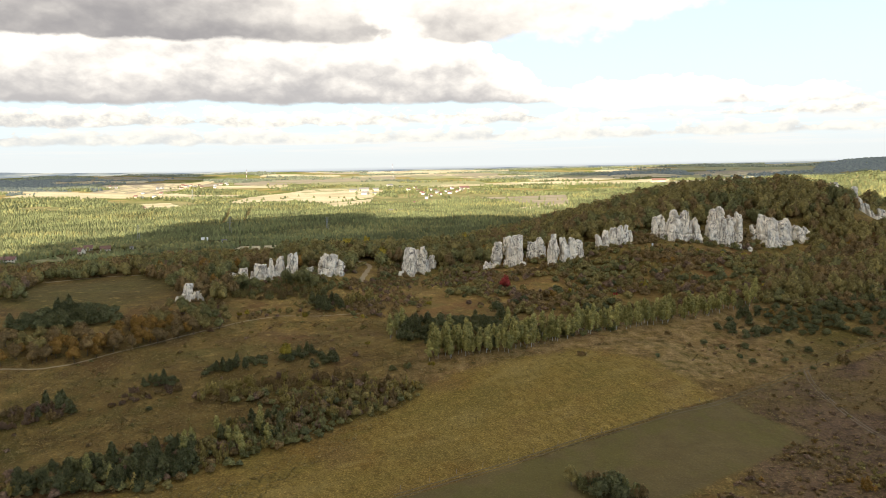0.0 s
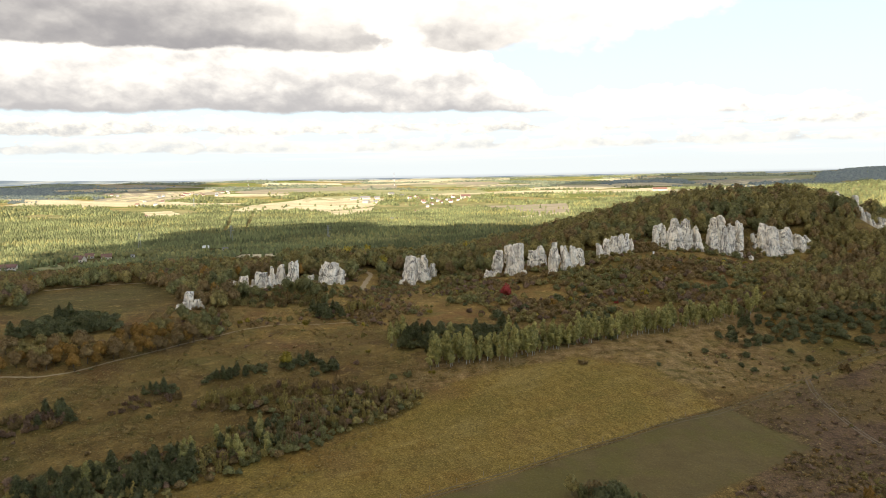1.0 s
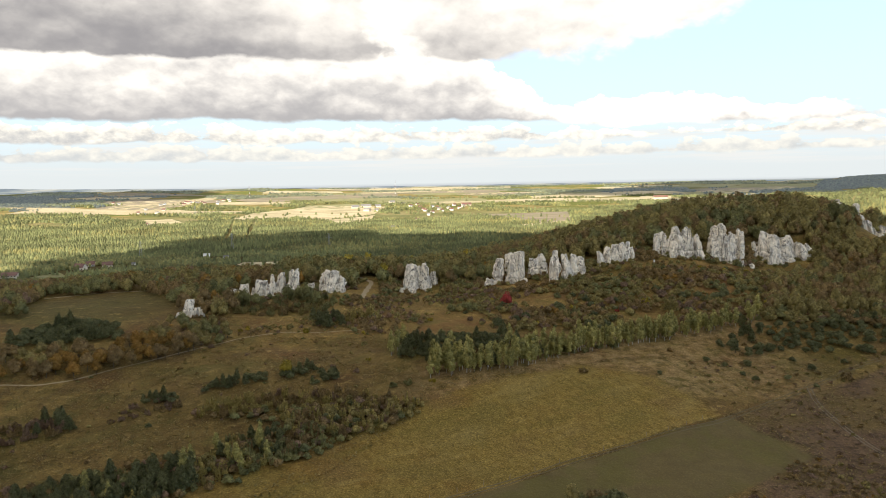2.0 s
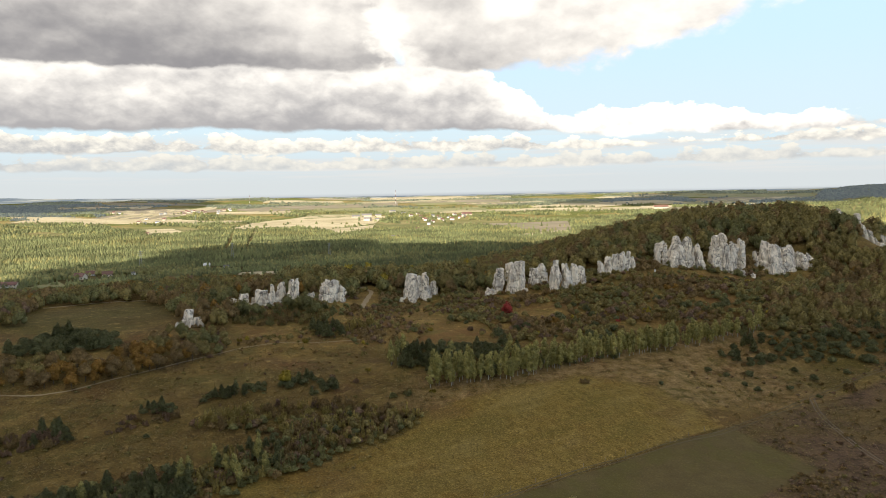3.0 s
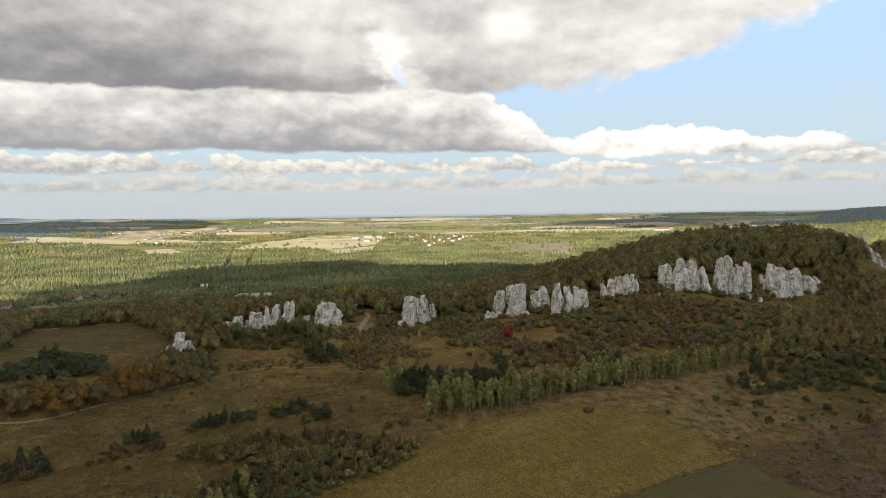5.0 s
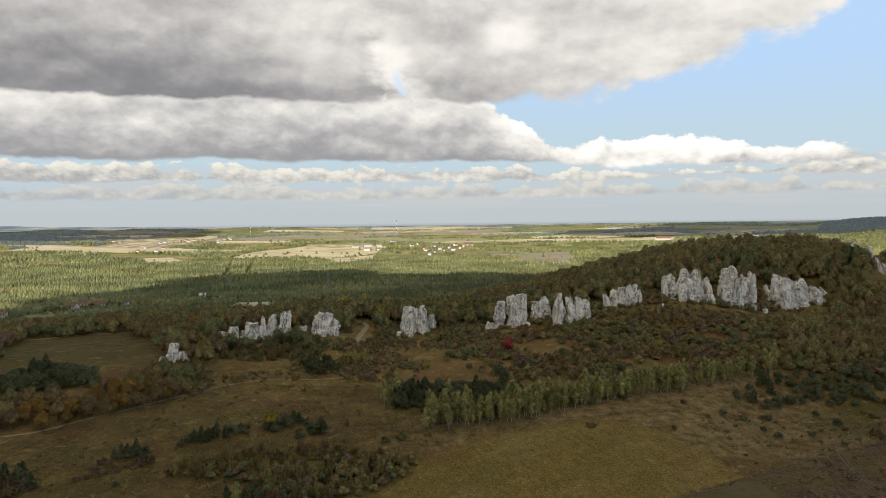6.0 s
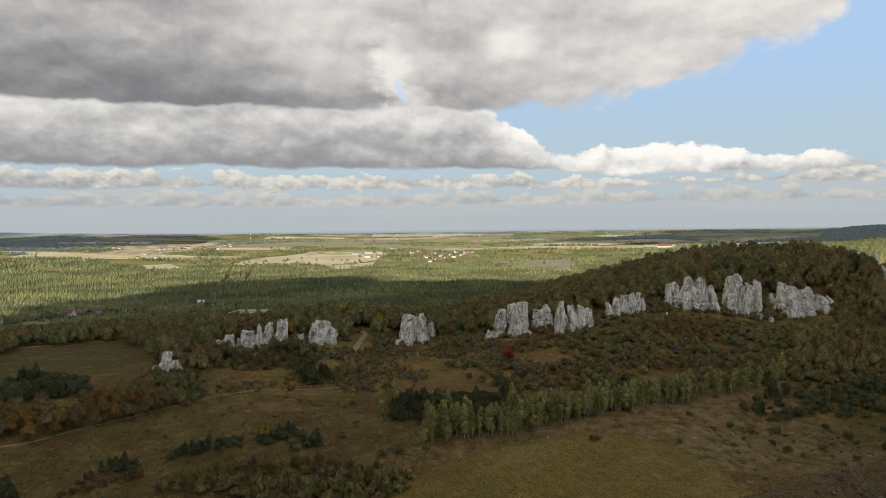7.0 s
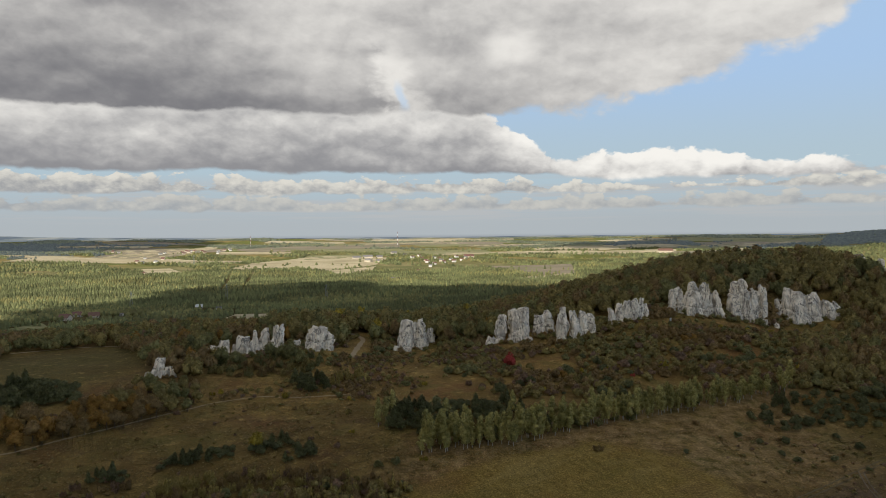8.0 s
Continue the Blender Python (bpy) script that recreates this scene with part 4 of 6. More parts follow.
def build_kinds():
    rng = np.random.default_rng(5)
    shrub = [thicket_crown(rng, 2.1, 3.7, 8, 820, 0.20) for _ in range(4)]
    low = [thicket_crown(rng, 1.6, 1.9, 6, 360, 0.19) for _ in range(3)]
    tree = [broad_crown(rng, 3.4, 1.2, 8.6, 9, 1150, 0.30) for _ in range(3)]
    trunk = [trunk_shape(rng, 7.0, 0.20, 6, 1.9) for _ in range(3)]
    for name, mat in (("green", M_GREEN), ("olive", M_OLIVE), ("yellow", M_YELLOW), ("rust", M_RUST), ("orange", M_ORANGE), ("wine", M_WINE), ("red", M_RED)):
        kind(name + "_shrub", mat, shrub)
        kind(name + "_low", mat, low)
        kind(name + "_tree", mat, tree, M_BARK, trunk)
    for name, mat in (("green", M_GREEN), ("olive", M_SHOOT), ("rust", M_RUST)):
        kind(name + "_sapling", mat, [thicket_crown(rng, 1.9, 5.2, 7, 760, 0.19) for _ in range(3)], M_BARK, [trunk_shape(rng, 4.8, 0.07, 3, 0.6) for _ in range(3)])
    kind("pine_low", M_PINE, [broad_crown(rng, 2.0, -0.2, 3.3, 8, 640, 0.20, 0.66) for _ in range(3)])
    kind("birch", M_BIRCH, [birch_crown(rng, 10.8, 1.9, 820, 0.23) for _ in range(4)], M_BIRCHBARK, [trunk_shape(rng, 10.0, 0.13, 4, 0.9) for _ in range(4)])
    kind("pine", M_PINE, [pine_crown(rng, 6.2, 2.2, 1000, 0.21) for _ in range(3)], M_BARK, [trunk_shape(rng, 5.2, 0.14, 3, 0.8) for _ in range(3)])


build_kinds()
LABELS = {
    "green": "green leafy", "olive": "olive-green autumn", "yellow": "bright yellow autumn", "rust": "rust-brown autumn",
    "orange": "orange autumn", "wine": "dark red autumn", "pine": "dark green young pine", "red": "bright red autumn",
}


def plant(name, x, y, scale, rng, beside):
    """One plant as a thing of its own."""
    k = KINDS[name]
    i = int(rng.integers(len(k["shapes"])))
    turn, z = float(rng.uniform(0, 6.28)), ground_at(x, y)
    m = Matrix.LocRotScale((x, y, z), Euler((0, 0, turn)), (scale, scale, scale * float(rng.uniform(0.85, 1.15))))
    hue = name.split("_")[0]
    if k["trunks"]:
        plain_name = {"birch": "birch_tree", "pine": "pine_tree"}.get(name, "deciduous_tree")
        label = {"birch": "slim pale-barked birch", "pine": "dark green young pine"}.get(name, LABELS.get(hue, "") + " broadleaf tree")
        ob = new(plain_name)
        for piece in ("trunk", "crown"):
            child = new(piece, k[piece + "_mesh"][i])
            child.parent = ob
        cat = "tree"
    else:
        ob = new("young_pine" if hue == "pine" else "shrub", k["crown_mesh"][i])
        label, cat = LABELS[hue] + (" bush" if "low" in name else " shrub"), "bush"
        if hue == "pine":
            label, cat = "dark bushy young pine", "tree"
    ob.matrix_basis = m
    tagged(ob, label + " " + beside, cat, group=hue + " " + cat + "s")
    return ob


def stuff(name, groups, label, category):
    """Countless plants in one mesh. groups: shape, material, places (n, 2), scales (n,), widths."""
    rng = np.random.default_rng(len(name))
    verts, tris, index, tone, turned, mats, n = [], [], [], [], [], [], 0
    for (v, t, way), mat, places, scales in groups:
        if not len(places):
            continue
        if mat not in mats:
            mats.append(mat)
        c = len(places)
        a = rng.uniform(0, 6.28, c)
        s = np.asarray(scales, float)
        ca, sa = np.cos(a)[:, None] * s[:, None], np.sin(a)[:, None] * s[:, None]
        x = v[None, :, 0] * ca - v[None, :, 1] * sa + places[:, 0:1]
        y = v[None, :, 0] * sa + v[None, :, 1] * ca + places[:, 1:2]
        z = v[None, :, 2] * (s * rng.uniform(0.85, 1.2, c))[:, None] + height(places[:, 0], places[:, 1])[:, None]
        verts.append(np.stack([x, y, z], 2).reshape(-1, 3))
        c1, s1 = np.cos(a)[:, None], np.sin(a)[:, None]
        turned.append(np.stack([way[None, :, 0] * c1 - way[None, :, 1] * s1, way[None, :, 0] * s1 + way[None, :, 1] * c1, np.repeat(way[None, :, 2], c, 0)], 2).reshape(-1, 3))
        tris.append((t[None] + (n + np.arange(c) * len(v))[:, None, None]).reshape(-1, 3))
        index.append(np.full(c * len(t), mats.index(mat)))
        tone.append(np.repeat(rng.uniform(0, 1, c), len(v)))
        n += c * len(v)
    me = mesh_from(name, np.concatenate(verts), np.concatenate(tris), mats, np.concatenate(index), np.concatenate(tone), normals=np.concatenate(turned))
    return tagged(new(name, me), label, category, kind="stuff")


def share_out(places, names, rng):
    """Which kind grows at each place: by weight, like beside like."""
    x, y = places[:, 0], places[:, 1]
    a, b = rng.uniform(0, 6.28, 2)
    drift = np.sin(x / 13 + a + 1.3 * np.sin(y / 19)) + np.sin(y / 11 + b + 1.2 * np.sin(x / 17)) + 0.6 * np.sin((x + y) / 5.3)
    drift = drift + rng.normal(size=len(x)) * 0.9
    rank = np.empty(len(x))
    rank[np.argsort(drift)] = (np.arange(len(x)) + 0.5) / max(len(x), 1)
    order = rng.permutation(len(names))
    edge = np.cumsum([names[i][1] for i in order]) / sum(w for _, w in names)
    return order[np.minimum(np.searchsorted(edge, rank), len(names) - 1)]


def mixture(places, names, rng, scale=(0.8, 1.2), lod=None):
    """Groups for stuff(): the places shared out among kinds by weight."""
    pick = share_out(places, names, rng)
    groups = []
    for j, (name, _) in enumerate(names):
        k = KINDS[name]
        shapes = lod or k["shapes"]
        sub = rng.integers(len(shapes), size=len(places))
        for i, shape in enumerate(shapes):
            sel = (pick == j) & (sub == i)
            groups.append((shape, k["mat"], places[sel], rng.uniform(*scale, sel.sum())))
    return groups


# ---- plants: where they grow ----
def grow(poly, gap, names, beside, seed, scale=(0.8, 1.2), crowd=""):
    """Plants that can be told apart, each a thing; or a crowd of them, as stuff."""
    rng = np.random.default_rng(seed)
    if crowd:
        stuff(crowd, mixture(scatter(poly, gap, rng), names, rng, scale), beside, "scrub")
        return
    places = scatter(poly, gap, rng)
    for (x, y), i in zip(places, share_out(places, names, rng)):
        plant(names[int(i)][0], float(x), float(y), float(rng.uniform(*scale)), rng, beside)


def build_near_plants():
    grow([(-125, 192), (-85, 191), (-75, 203), (-77, 216), (-92, 213), (-112, 211), (-130, 203)], 2.9, [("pine", 7), ("green_sapling", 1.2), ("olive_sapling", 0.8), ("birch", 0.35), ("pine_low", 2)],
         "in a dense hedge beside the grass field", 11, (0.55, 1.2))
    grow([(-75, 203), (-56, 214), (-50, 223), (-58, 237), (-74, 233), (-77, 218)], 2.9, [("birch", 0.8), ("green_sapling", 2.5), ("olive_sapling", 2.0), ("rust_sapling", 0.8), ("pine", 1.2)],
         "in the hedge beside the grass field", 12, (0.6, 0.85))
    grow([(-53, 217), (-37, 232), (-11, 250), (-11, 258), (-32, 261), (-48, 254), (-60, 250), (-57, 237)], 3.1,
         [("olive_sapling", 5), ("rust_sapling", 3), ("rust_shrub", 1.5), ("wine_shrub", 0.6), ("green_sapling", 1.5)], "in a thicket beside the grass field", 13, (0.55, 1.0))
    grow([(-94, 251), (-76, 248), (-58, 252), (-40, 257), (-22, 263), (-42, 269), (-70, 267), (-88, 262)], 3.5,
         [("olive_sapling", 5), ("rust_sapling", 2.5), ("wine_shrub", 0.9), ("rust_shrub", 1.0)], "olive and rust thicket on the rough meadow", 14, (0.45, 1.05), "meadow_thicket")
    grow([(-96, 272), (-71, 281), (-75, 288), (-94, 281)], 3.1, [("pine_low", 2), ("pine", 1)], "in a clump on the meadow", 15, (0.6, 0.85))
    grow([(-67, 280), (-54, 286), (-55, 294), (-69, 291)], 3.2, [("pine_low", 2), ("pine", 1)], "in a clump on the meadow", 16, (0.65, 0.95))
    grow([(-54, 273), (-44, 279), (-46, 288), (-52, 287)], 3.4, [("pine_low", 2), ("pine", 1)], "in a clump on the meadow", 17, (0.65, 0.95))
    grow([(-119, 265), (-100, 264), (-106, 272), (-120, 273)], 3.2, [("pine_low", 2), ("pine", 1)], "in a clump on the meadow", 18, (0.55, 0.8))
    grow([(-126, 249), (-98, 261), (-102, 269), (-123, 266)], 4.0, [("wine_low", 3), ("rust_low", 1)], "on the rough meadow", 19)
    grow([(-160, 234), (-136, 249), (-143, 258), (-170, 248)], 3.3, [("wine_shrub", 3), ("rust_shrub", 2), ("orange_low", 0.3), ("pine", 0.8)], "on the rough meadow", 20, (0.7, 1.15))
    grow([(-200, 289), (-159, 294), (-140, 307), (-105, 330), (-111, 364), (-144, 364), (-148, 338), (-160, 323), (-188, 316), (-215, 310)], 5.2,
         [("orange_tree", 2.6), ("olive_tree", 1.8), ("rust_tree", 3.5), ("wine_shrub", 1.5), ("green_tree", 0.6)], "in a copse beside the sandy track", 21, (0.55, 0.95))
    grow([(-207, 326), (-208, 358), (-190, 364), (-174, 366), (-158, 338), (-182, 328)], 3.9, [("pine", 0.2), ("pine_low", 1)], "dark copse of young pines by the meadow", 22, (0.9, 1.5), "pine_copse")
    grow([(-117, 383), (-95, 380), (-70, 380), (-63, 410), (-78, 420), (-124, 414)], 4.6, [("green_shrub", 3), ("olive_shrub", 2), ("rust_shrub", 1.5), ("green_tree", 0.5)],
         "green and rust bushes below the white rocks", 23, (0.8, 1.3), "slope_bushes")
    grow([(-70, 352), (-53, 356), (-57, 373), (-71, 368)], 4.6, [("pine", 1)], "in a clump on the meadow", 24, (0.9, 1.3))
    grow([(-51, 360), (-36, 362), (-41, 385), (-53, 382)], 4.6, [("olive_sapling", 3), ("green_sapling", 1), ("yellow_shrub", 0.3)], "on the meadow below the ridge", 25, (0.9, 1.4))
    grow([(-8, 279), (26, 285), (80, 315), (156, 347), (158, 353), (82, 324), (27, 298), (-6, 293)], 2.7, [("birch", 12), ("green_shrub", 1.2), ("pine", 0.6)],
         "in a row along the field", 26, (0.5, 1.05))
    grow([(-25, 302), (-7, 293), (10, 303), (33, 312), (30, 330), (3, 332), (-23, 322)], 3.7, [("pine", 3), ("pine_low", 3), ("wine_low", 0.3), ("birch", 0.3)], "in a grove behind the birches", 27, (0.7, 1.1))
    grow([(122, 319), (132, 308), (160, 312), (195, 307), (232, 330), (236, 352), (190, 342), (139, 336)], 4.7, [("pine_low", 6), ("pine", 1), ("rust_low", 1), ("green_low", 0.6)], "on the heath", 28, (0.7, 1.25))
    rng = np.random.default_rng(40)
    for name, x, y, s in (("red_tree", 33, 384, 0.95), ("yellow_tree", -66, 284, 0.8), ("yellow_shrub", -70, 346, 0.9), ("rust_low", 55, 281, 1.3),
                          ("pine_low", 86, 282, 0.52), ("pine_low", 124, 280, 0.75), ("pine_low", 121, 285, 0.60), ("pine_low", 138, 282, 0.75), ("pine_low", 154, 294, 0.90), ("pine_low", 146, 275, 0.60),
                          ("pine_low", 171, 300, 0.75), ("rust_low", 163, 284, 2.0), ("pine_low", -107, 246, 0.60), ("yellow_low", -6, 276, 1.0), ("green_low", -16, 274, 1.6),
                          ("green_low", -21, 271, 1.5), ("pine_low", 112, 301, 0.83), ("pine_low", 118, 296, 0.75), ("pine_low", 128, 297, 0.90), ("rust_low", 104, 296, 0.9), ("pine_low", 150, 303, 0.75),
                          ("olive_low", 47, 305, 1.2), ("rust_low", 100, 311, 1.2), ("wine_low", -38, 287, 1.1), ("wine_low", -49, 294, 1.0), ("olive_low", -39, 322, 1.2), ("olive_low", -25, 345, 1.2),
                          ("yellow_low", -104, 352, 1.0), ("yellow_low", -34, 300, 0.8), ("rust_low", -62, 330, 1.0), ("orange_shrub", 117, 188, 1.1), ("rust_shrub", 121, 190, 0.9)):
        plant(name, x, y, s, rng, "standing alone on the grass")
    for name, x, y, s in (("olive_shrub", 117, 364, 2.3), ("green_shrub", 141, 378, 1.6), ("pine_low", 146, 380, 1.5), ("pine_low", 151, 383, 1.5), ("pine_low", 137, 383, 1.3), ("wine_shrub", 82, 372, 1.3),
                          ("red_low", 89, 367, 1.0), ("wine_shrub", 93, 369, 1.2), ("orange_shrub", 53, 368, 1.1), ("yellow_shrub", 107, 377, 1.1), ("yellow_shrub", 79, 376, 1.0), ("pine_low", 69, 338, 1.4),
                          ("pine_low", 25, 343, 1.4), ("pine_low", 40, 357, 1.3), ("orange_shrub", 154, 331, 1.3), ("green_shrub", 65, 361, 1.8), ("olive_shrub", 60, 358, 1.5), ("pine_low", 35, 352, 1.1),
                          ("rust_low", 24, 358, 1.6), ("wine_low", 18, 352, 1.5), ("wine_low", 12, 358, 1.4), ("olive_shrub", 4, 432, 1.4), ("olive_shrub", -2, 428, 1.2)):
        plant(name, x, y, s, rng, "on the slope below the rocks")
    for name, x, y, s in (("olive_tree", -101, 470, 1.5), ("green_tree", -94, 478, 1.7), ("olive_tree", -86, 474, 1.6), ("green_tree", -80, 484, 1.6), ("olive_tree", -108, 480, 1.4), ("rust_tree", -74, 476, 1.2),
                          ("olive_tree", -90, 490, 1.7), ("green_tree", -118, 486, 1.3), ("rust_tree", 3, 462, 1.1), ("olive_tree", -1, 470, 1.2), ("green_tree", 12, 466, 1.2), ("green_tree", 303, 592, 1.5), ("olive_tree", 333, 590, 1.5), ("green_tree", 328, 572, 1.2), ("olive_tree", 338, 596, 1.3)):
        plant(name, x, y, s, rng, "behind the rocks on the ridge")
    for name, x, y, s in (("olive_tree", 34.5, 191, 0.62), ("green_shrub", 36, 189, 1.3), ("rust_shrub", 41, 188, 1.7), ("pine_low", 45.5, 187, 1.7), ("pine_low", 41, 185, 1.6), ("green_shrub", 49, 185, 1.5), ("rust_shrub", 51.5, 184, 1.2), ("pine_low", 46, 183, 1.5)):
        plant(name, x, y, s, rng, "in a clump on the mown field")


build_near_plants()


def build_woods():
    rng = np.random.default_rng(77)
    tiny = [broad_crown(rng, 3.6, 0.0, 8.6, 5, 210, 0.55, 0.82) for _ in range(4)]
    sparse = [broad_crown(rng, 3.6, 0.0, 8.6, 3, 90, 0.80, 0.85) for _ in range(3)]
    tiny_shrub = [broad_crown(rng, 2.1, -0.2, 3.3, 5, 170, 0.33, 0.78) for _ in range(4)]
    # thicket on the slope below the rocks
    slope = [(-2, 376), (39, 428), (95, 430), (130, 430), (178, 436), (215, 446), (284, 450), (300, 420), (223, 354), (158, 355), (98, 337), (56, 329), (30, 336), (-2, 351)]
    p = scatter(slope, 3.7, rng)
    open_grass = np.sin(p[:, 0] / 15 + 1) * np.sin(p[:, 1] / 11 + 0.5) + 0.35 * rng.normal(size=len(p)) + (p[:, 0] < 60) * 0.35
    p = p[open_grass < 0.55]
    stuff("slope_thicket", mixture(p, [("olive_shrub", 5), ("rust_shrub", 5), ("wine_shrub", 1.4), ("green_shrub", 1.2), ("yellow_shrub", 0.12), ("orange_shrub", 0.15), ("pine_low", 0.8)], rng, (0.5, 1.2), tiny_shrub),
          "dense autumn scrub in olive, rust and dark red", "scrub")
    right = [(160, 352), (212, 340), (330, 380), (400, 470), (400, 530), (330, 524), (250, 492), (243, 470), (237, 452), (195, 422)]
    p = scatter(right, 5.0, rng)
    r = math.hypot(318, 518)
    along, across = r - (p[:, 0] * 318 + p[:, 1] * 518) / r, (p[:, 0] * 518 - p[:, 1] * 318) / r
    foot = (np.abs(across) < 14) & (along < 62)
    stuff("slope_wood", mixture(p[~foot], [("olive_tree", 6), ("rust_tree", 4), ("green_tree", 0.8), ("orange_tree", 0.15)], rng, (0.6, 1.0), tiny), "young autumn wood on the slope in rust and olive", "wood")
    # the wooded hill
    hill = [(5, 490), (60, 470), (92, 458), (122, 466), (132, 474), (170, 474), (200, 482), (246, 486), (275, 500), (330, 520), (420, 520), (500, 600), (500, 690), (300, 690), (120, 660), (30, 640)]
    p = scatter(hill, 6.0, rng)
    p = p[(p[:, 1] < 625) & (p[:, 0] < 0.72 * p[:, 1])]
    clear = ~((bump(p[:, 0], p[:, 1], 316, 577, 12, 12) > 0.4) | (bump(p[:, 0], p[:, 1], 313, 512, 12, 14) > 0.4))
    # low growth on the slopes below the crag and the knob
    low = np.zeros(len(p), bool)
    for rx, ry, reach, wide in ((316, 516, 46, 13), (328, 524, 46, 9), (318, 583, 42, 12), (340, 586, 40, 8)):
        r = math.hypot(rx, ry)
        along = r - (p[:, 0] * rx + p[:, 1] * ry) / r
        across = (p[:, 0] * ry - p[:, 1] * rx) / r
        low |= (np.abs(across) < wide) & (along > 0) & (along < reach)
    stuff("hill_wood", mixture(p[clear & ~low], [("olive_tree", 7.0), ("rust_tree", 2.6), ("green_tree", 2.2)], rng, (0.85, 1.35), tiny), "broadleaf wood in autumn colour covering the hill", "wood")
    stuff("slope_scrub", mixture(p[clear & low], [("olive_tree", 5.0), ("rust_tree", 5.0), ("green_tree", 1.5)], rng, (0.25, 0.45), tiny), "low autumn scrub on the slope below the crag", "scrub")
    # belts along the ridge
    belt = [(-235, 385), (-262, 440), (-275, 484), (-212, 486), (-170, 425), (-150, 395), (-118, 372), (-120, 410), (-138, 428), (-137, 446), (-90, 452), (-62, 446), (-30, 474), (0, 470), (20, 455), (60, 470), (60, 560), (0, 600),
            (-110, 640), (-195, 620), (-330, 680), (-420, 720), (-470, 690), (-392, 560), (-330, 420), (-275, 385)]
    p = scatter(belt, 6.6, rng)
    p = p[np.abs(p[:, 0]) < 0.72 * p[:, 1]]
    meadow = inside([(-262, 440), (-270, 474), (-206, 476), (-168, 420), (-150, 367), (-207, 357), (-245, 410)], p[:, 0], p[:, 1])
    sand = bump(p[:, 0], p[:, 1], -52, 462, 9, 26) > 0.4
    p = p[~meadow & ~sand]
    kinds_here = [("rust_tree", 2.8), ("olive_tree", 5.0), ("green_tree", 3.2), ("orange_tree", 0.35), ("wine_shrub", 0.3)]
    front = p[:, 1] < 520
    stuff("ridge_wood", mixture(p[front], kinds_here, rng, (0.75, 1.25), tiny) + mixture(p[~front], kinds_here, rng, (0.6, 0.95), sparse), "belt of autumn trees along the ridge", "wood")
    # bushes about the feet of the rocks and on the ridge meadow
    feet = [(-150, 374), (-128, 426), (-90, 430), (-60, 420), (-34, 448), (0, 446), (25, 436), (62, 410), (90, 428), (118, 436), (150, 443), (178, 438), (232, 450),
            (238, 436), (180, 420), (120, 416), (80, 396), (40, 420), (0, 425), (-40, 425), (-62, 405), (-110, 415), (-126, 372)]
    p = scatter(feet, 3.6, rng)
    p = p[rng.uniform(size=len(p)) < 0.6]
    p = np.concatenate([p, scatter([(-100, 446), (-64, 440), (-30, 468), (28, 452), (66, 458), (66, 472), (-30, 484), (-100, 458)], 3.2, rng)])
    feet_at = np.array(ROCK_FEET)
    close = np.min(np.hypot(p[:, 0:1] - feet_at[None, :, 0], p[:, 1:2] - feet_at[None, :, 1]), 1) < 7
    p = p[~close | (rng.uniform(size=len(p)) < 0.4)]
    feet_at = feet_at[rng.uniform(size=len(feet_at)) < 0.8]
    feet_at = feet_at[~(bump(feet_at[:, 0], feet_at[:, 1], -50, 445, 8, 34) > 0.4)]
    p = p[~(bump(p[:, 0], p[:, 1], -50, 445, 8, 34) > 0.4)]
    between = [scatter([(156, 346), (212, 333), (335, 374), (335, 384), (212, 346), (160, 358)], 2.8, rng)]
    for gap_poly in ([(84, 424), (95, 428), (96, 456), (84, 456)], [(118, 440), (134, 446), (136, 472), (120, 466)], [(195, 448), (204, 452), (204, 478), (195, 476)],
                     [(-56, 430), (-30, 450), (-30, 470), (-60, 452)], [(-4, 446), (24, 438), (24, 462), (-4, 470)], [(-90, 424), (-78, 424), (-78, 446), (-90, 446)], [(166, 446), (174, 446), (174, 470), (166, 470)], [(184, 448), (200, 450), (200, 456), (184, 454)], [(238, 452), (252, 458), (250, 476), (240, 470)], [(51, 436), (62, 430), (66, 440), (52, 446)],
                     [(68, 408), (86, 414), (86, 420), (68, 414)], [(-120, 428), (-92, 428), (-92, 433), (-120, 433)]):
        between.append(scatter(gap_poly, 3.4, rng))
    between = np.concatenate(between)
    between = between[~(bump(between[:, 0], between[:, 1], -50, 445, 8, 34) > 0.4)]
    stuff("rock_scrub", mixture(between, [("olive_shrub", 4), ("rust_shrub", 3), ("green_shrub", 2.5), ("wine_shrub", 0.6)], rng, (0.7, 1.25), tiny_shrub) + mixture(p, [("olive_shrub", 4), ("rust_shrub", 3), ("green_shrub", 3), ("wine_shrub", 0.8)], rng, (0.4, 1.0), tiny_shrub)
          + mixture(feet_at, [("olive_shrub", 4), ("rust_shrub", 3), ("green_shrub", 3)], rng, (0.35, 0.85), tiny_shrub), "low bushes round the feet of the rocks", "scrub")
    ridge = [(-110, 345), (-60, 340), (-10, 335), (-6, 386), (36, 430), (-20, 436), (-60, 420), (-62, 380)]
    p = scatter(ridge, 3.3, rng)
    p = p[(np.sin(p[:, 0] / 9 + np.sin(p[:, 1] / 7)) + np.sin(p[:, 1] / 8) + rng.normal(size=len(p)) * 0.7) > -0.15]
    stuff("ridge_scrub", mixture(p, [("olive_low", 4), ("rust_low", 5), ("green_low", 0.8), ("wine_low", 3), ("yellow_low", 0.15)], rng, (0.3, 0.85), tiny_shrub), "scattered autumn bushes on the ridge meadow", "scrub")
    under = [(-132, 190), (-82, 190), (-54, 212), (-34, 230), (-9, 250), (-9, 259), (-34, 263), (-62, 254), (-94, 252), (-60, 242), (-78, 224), (-112, 213), (-134, 204)]
    p = scatter(under, 3.4, rng)
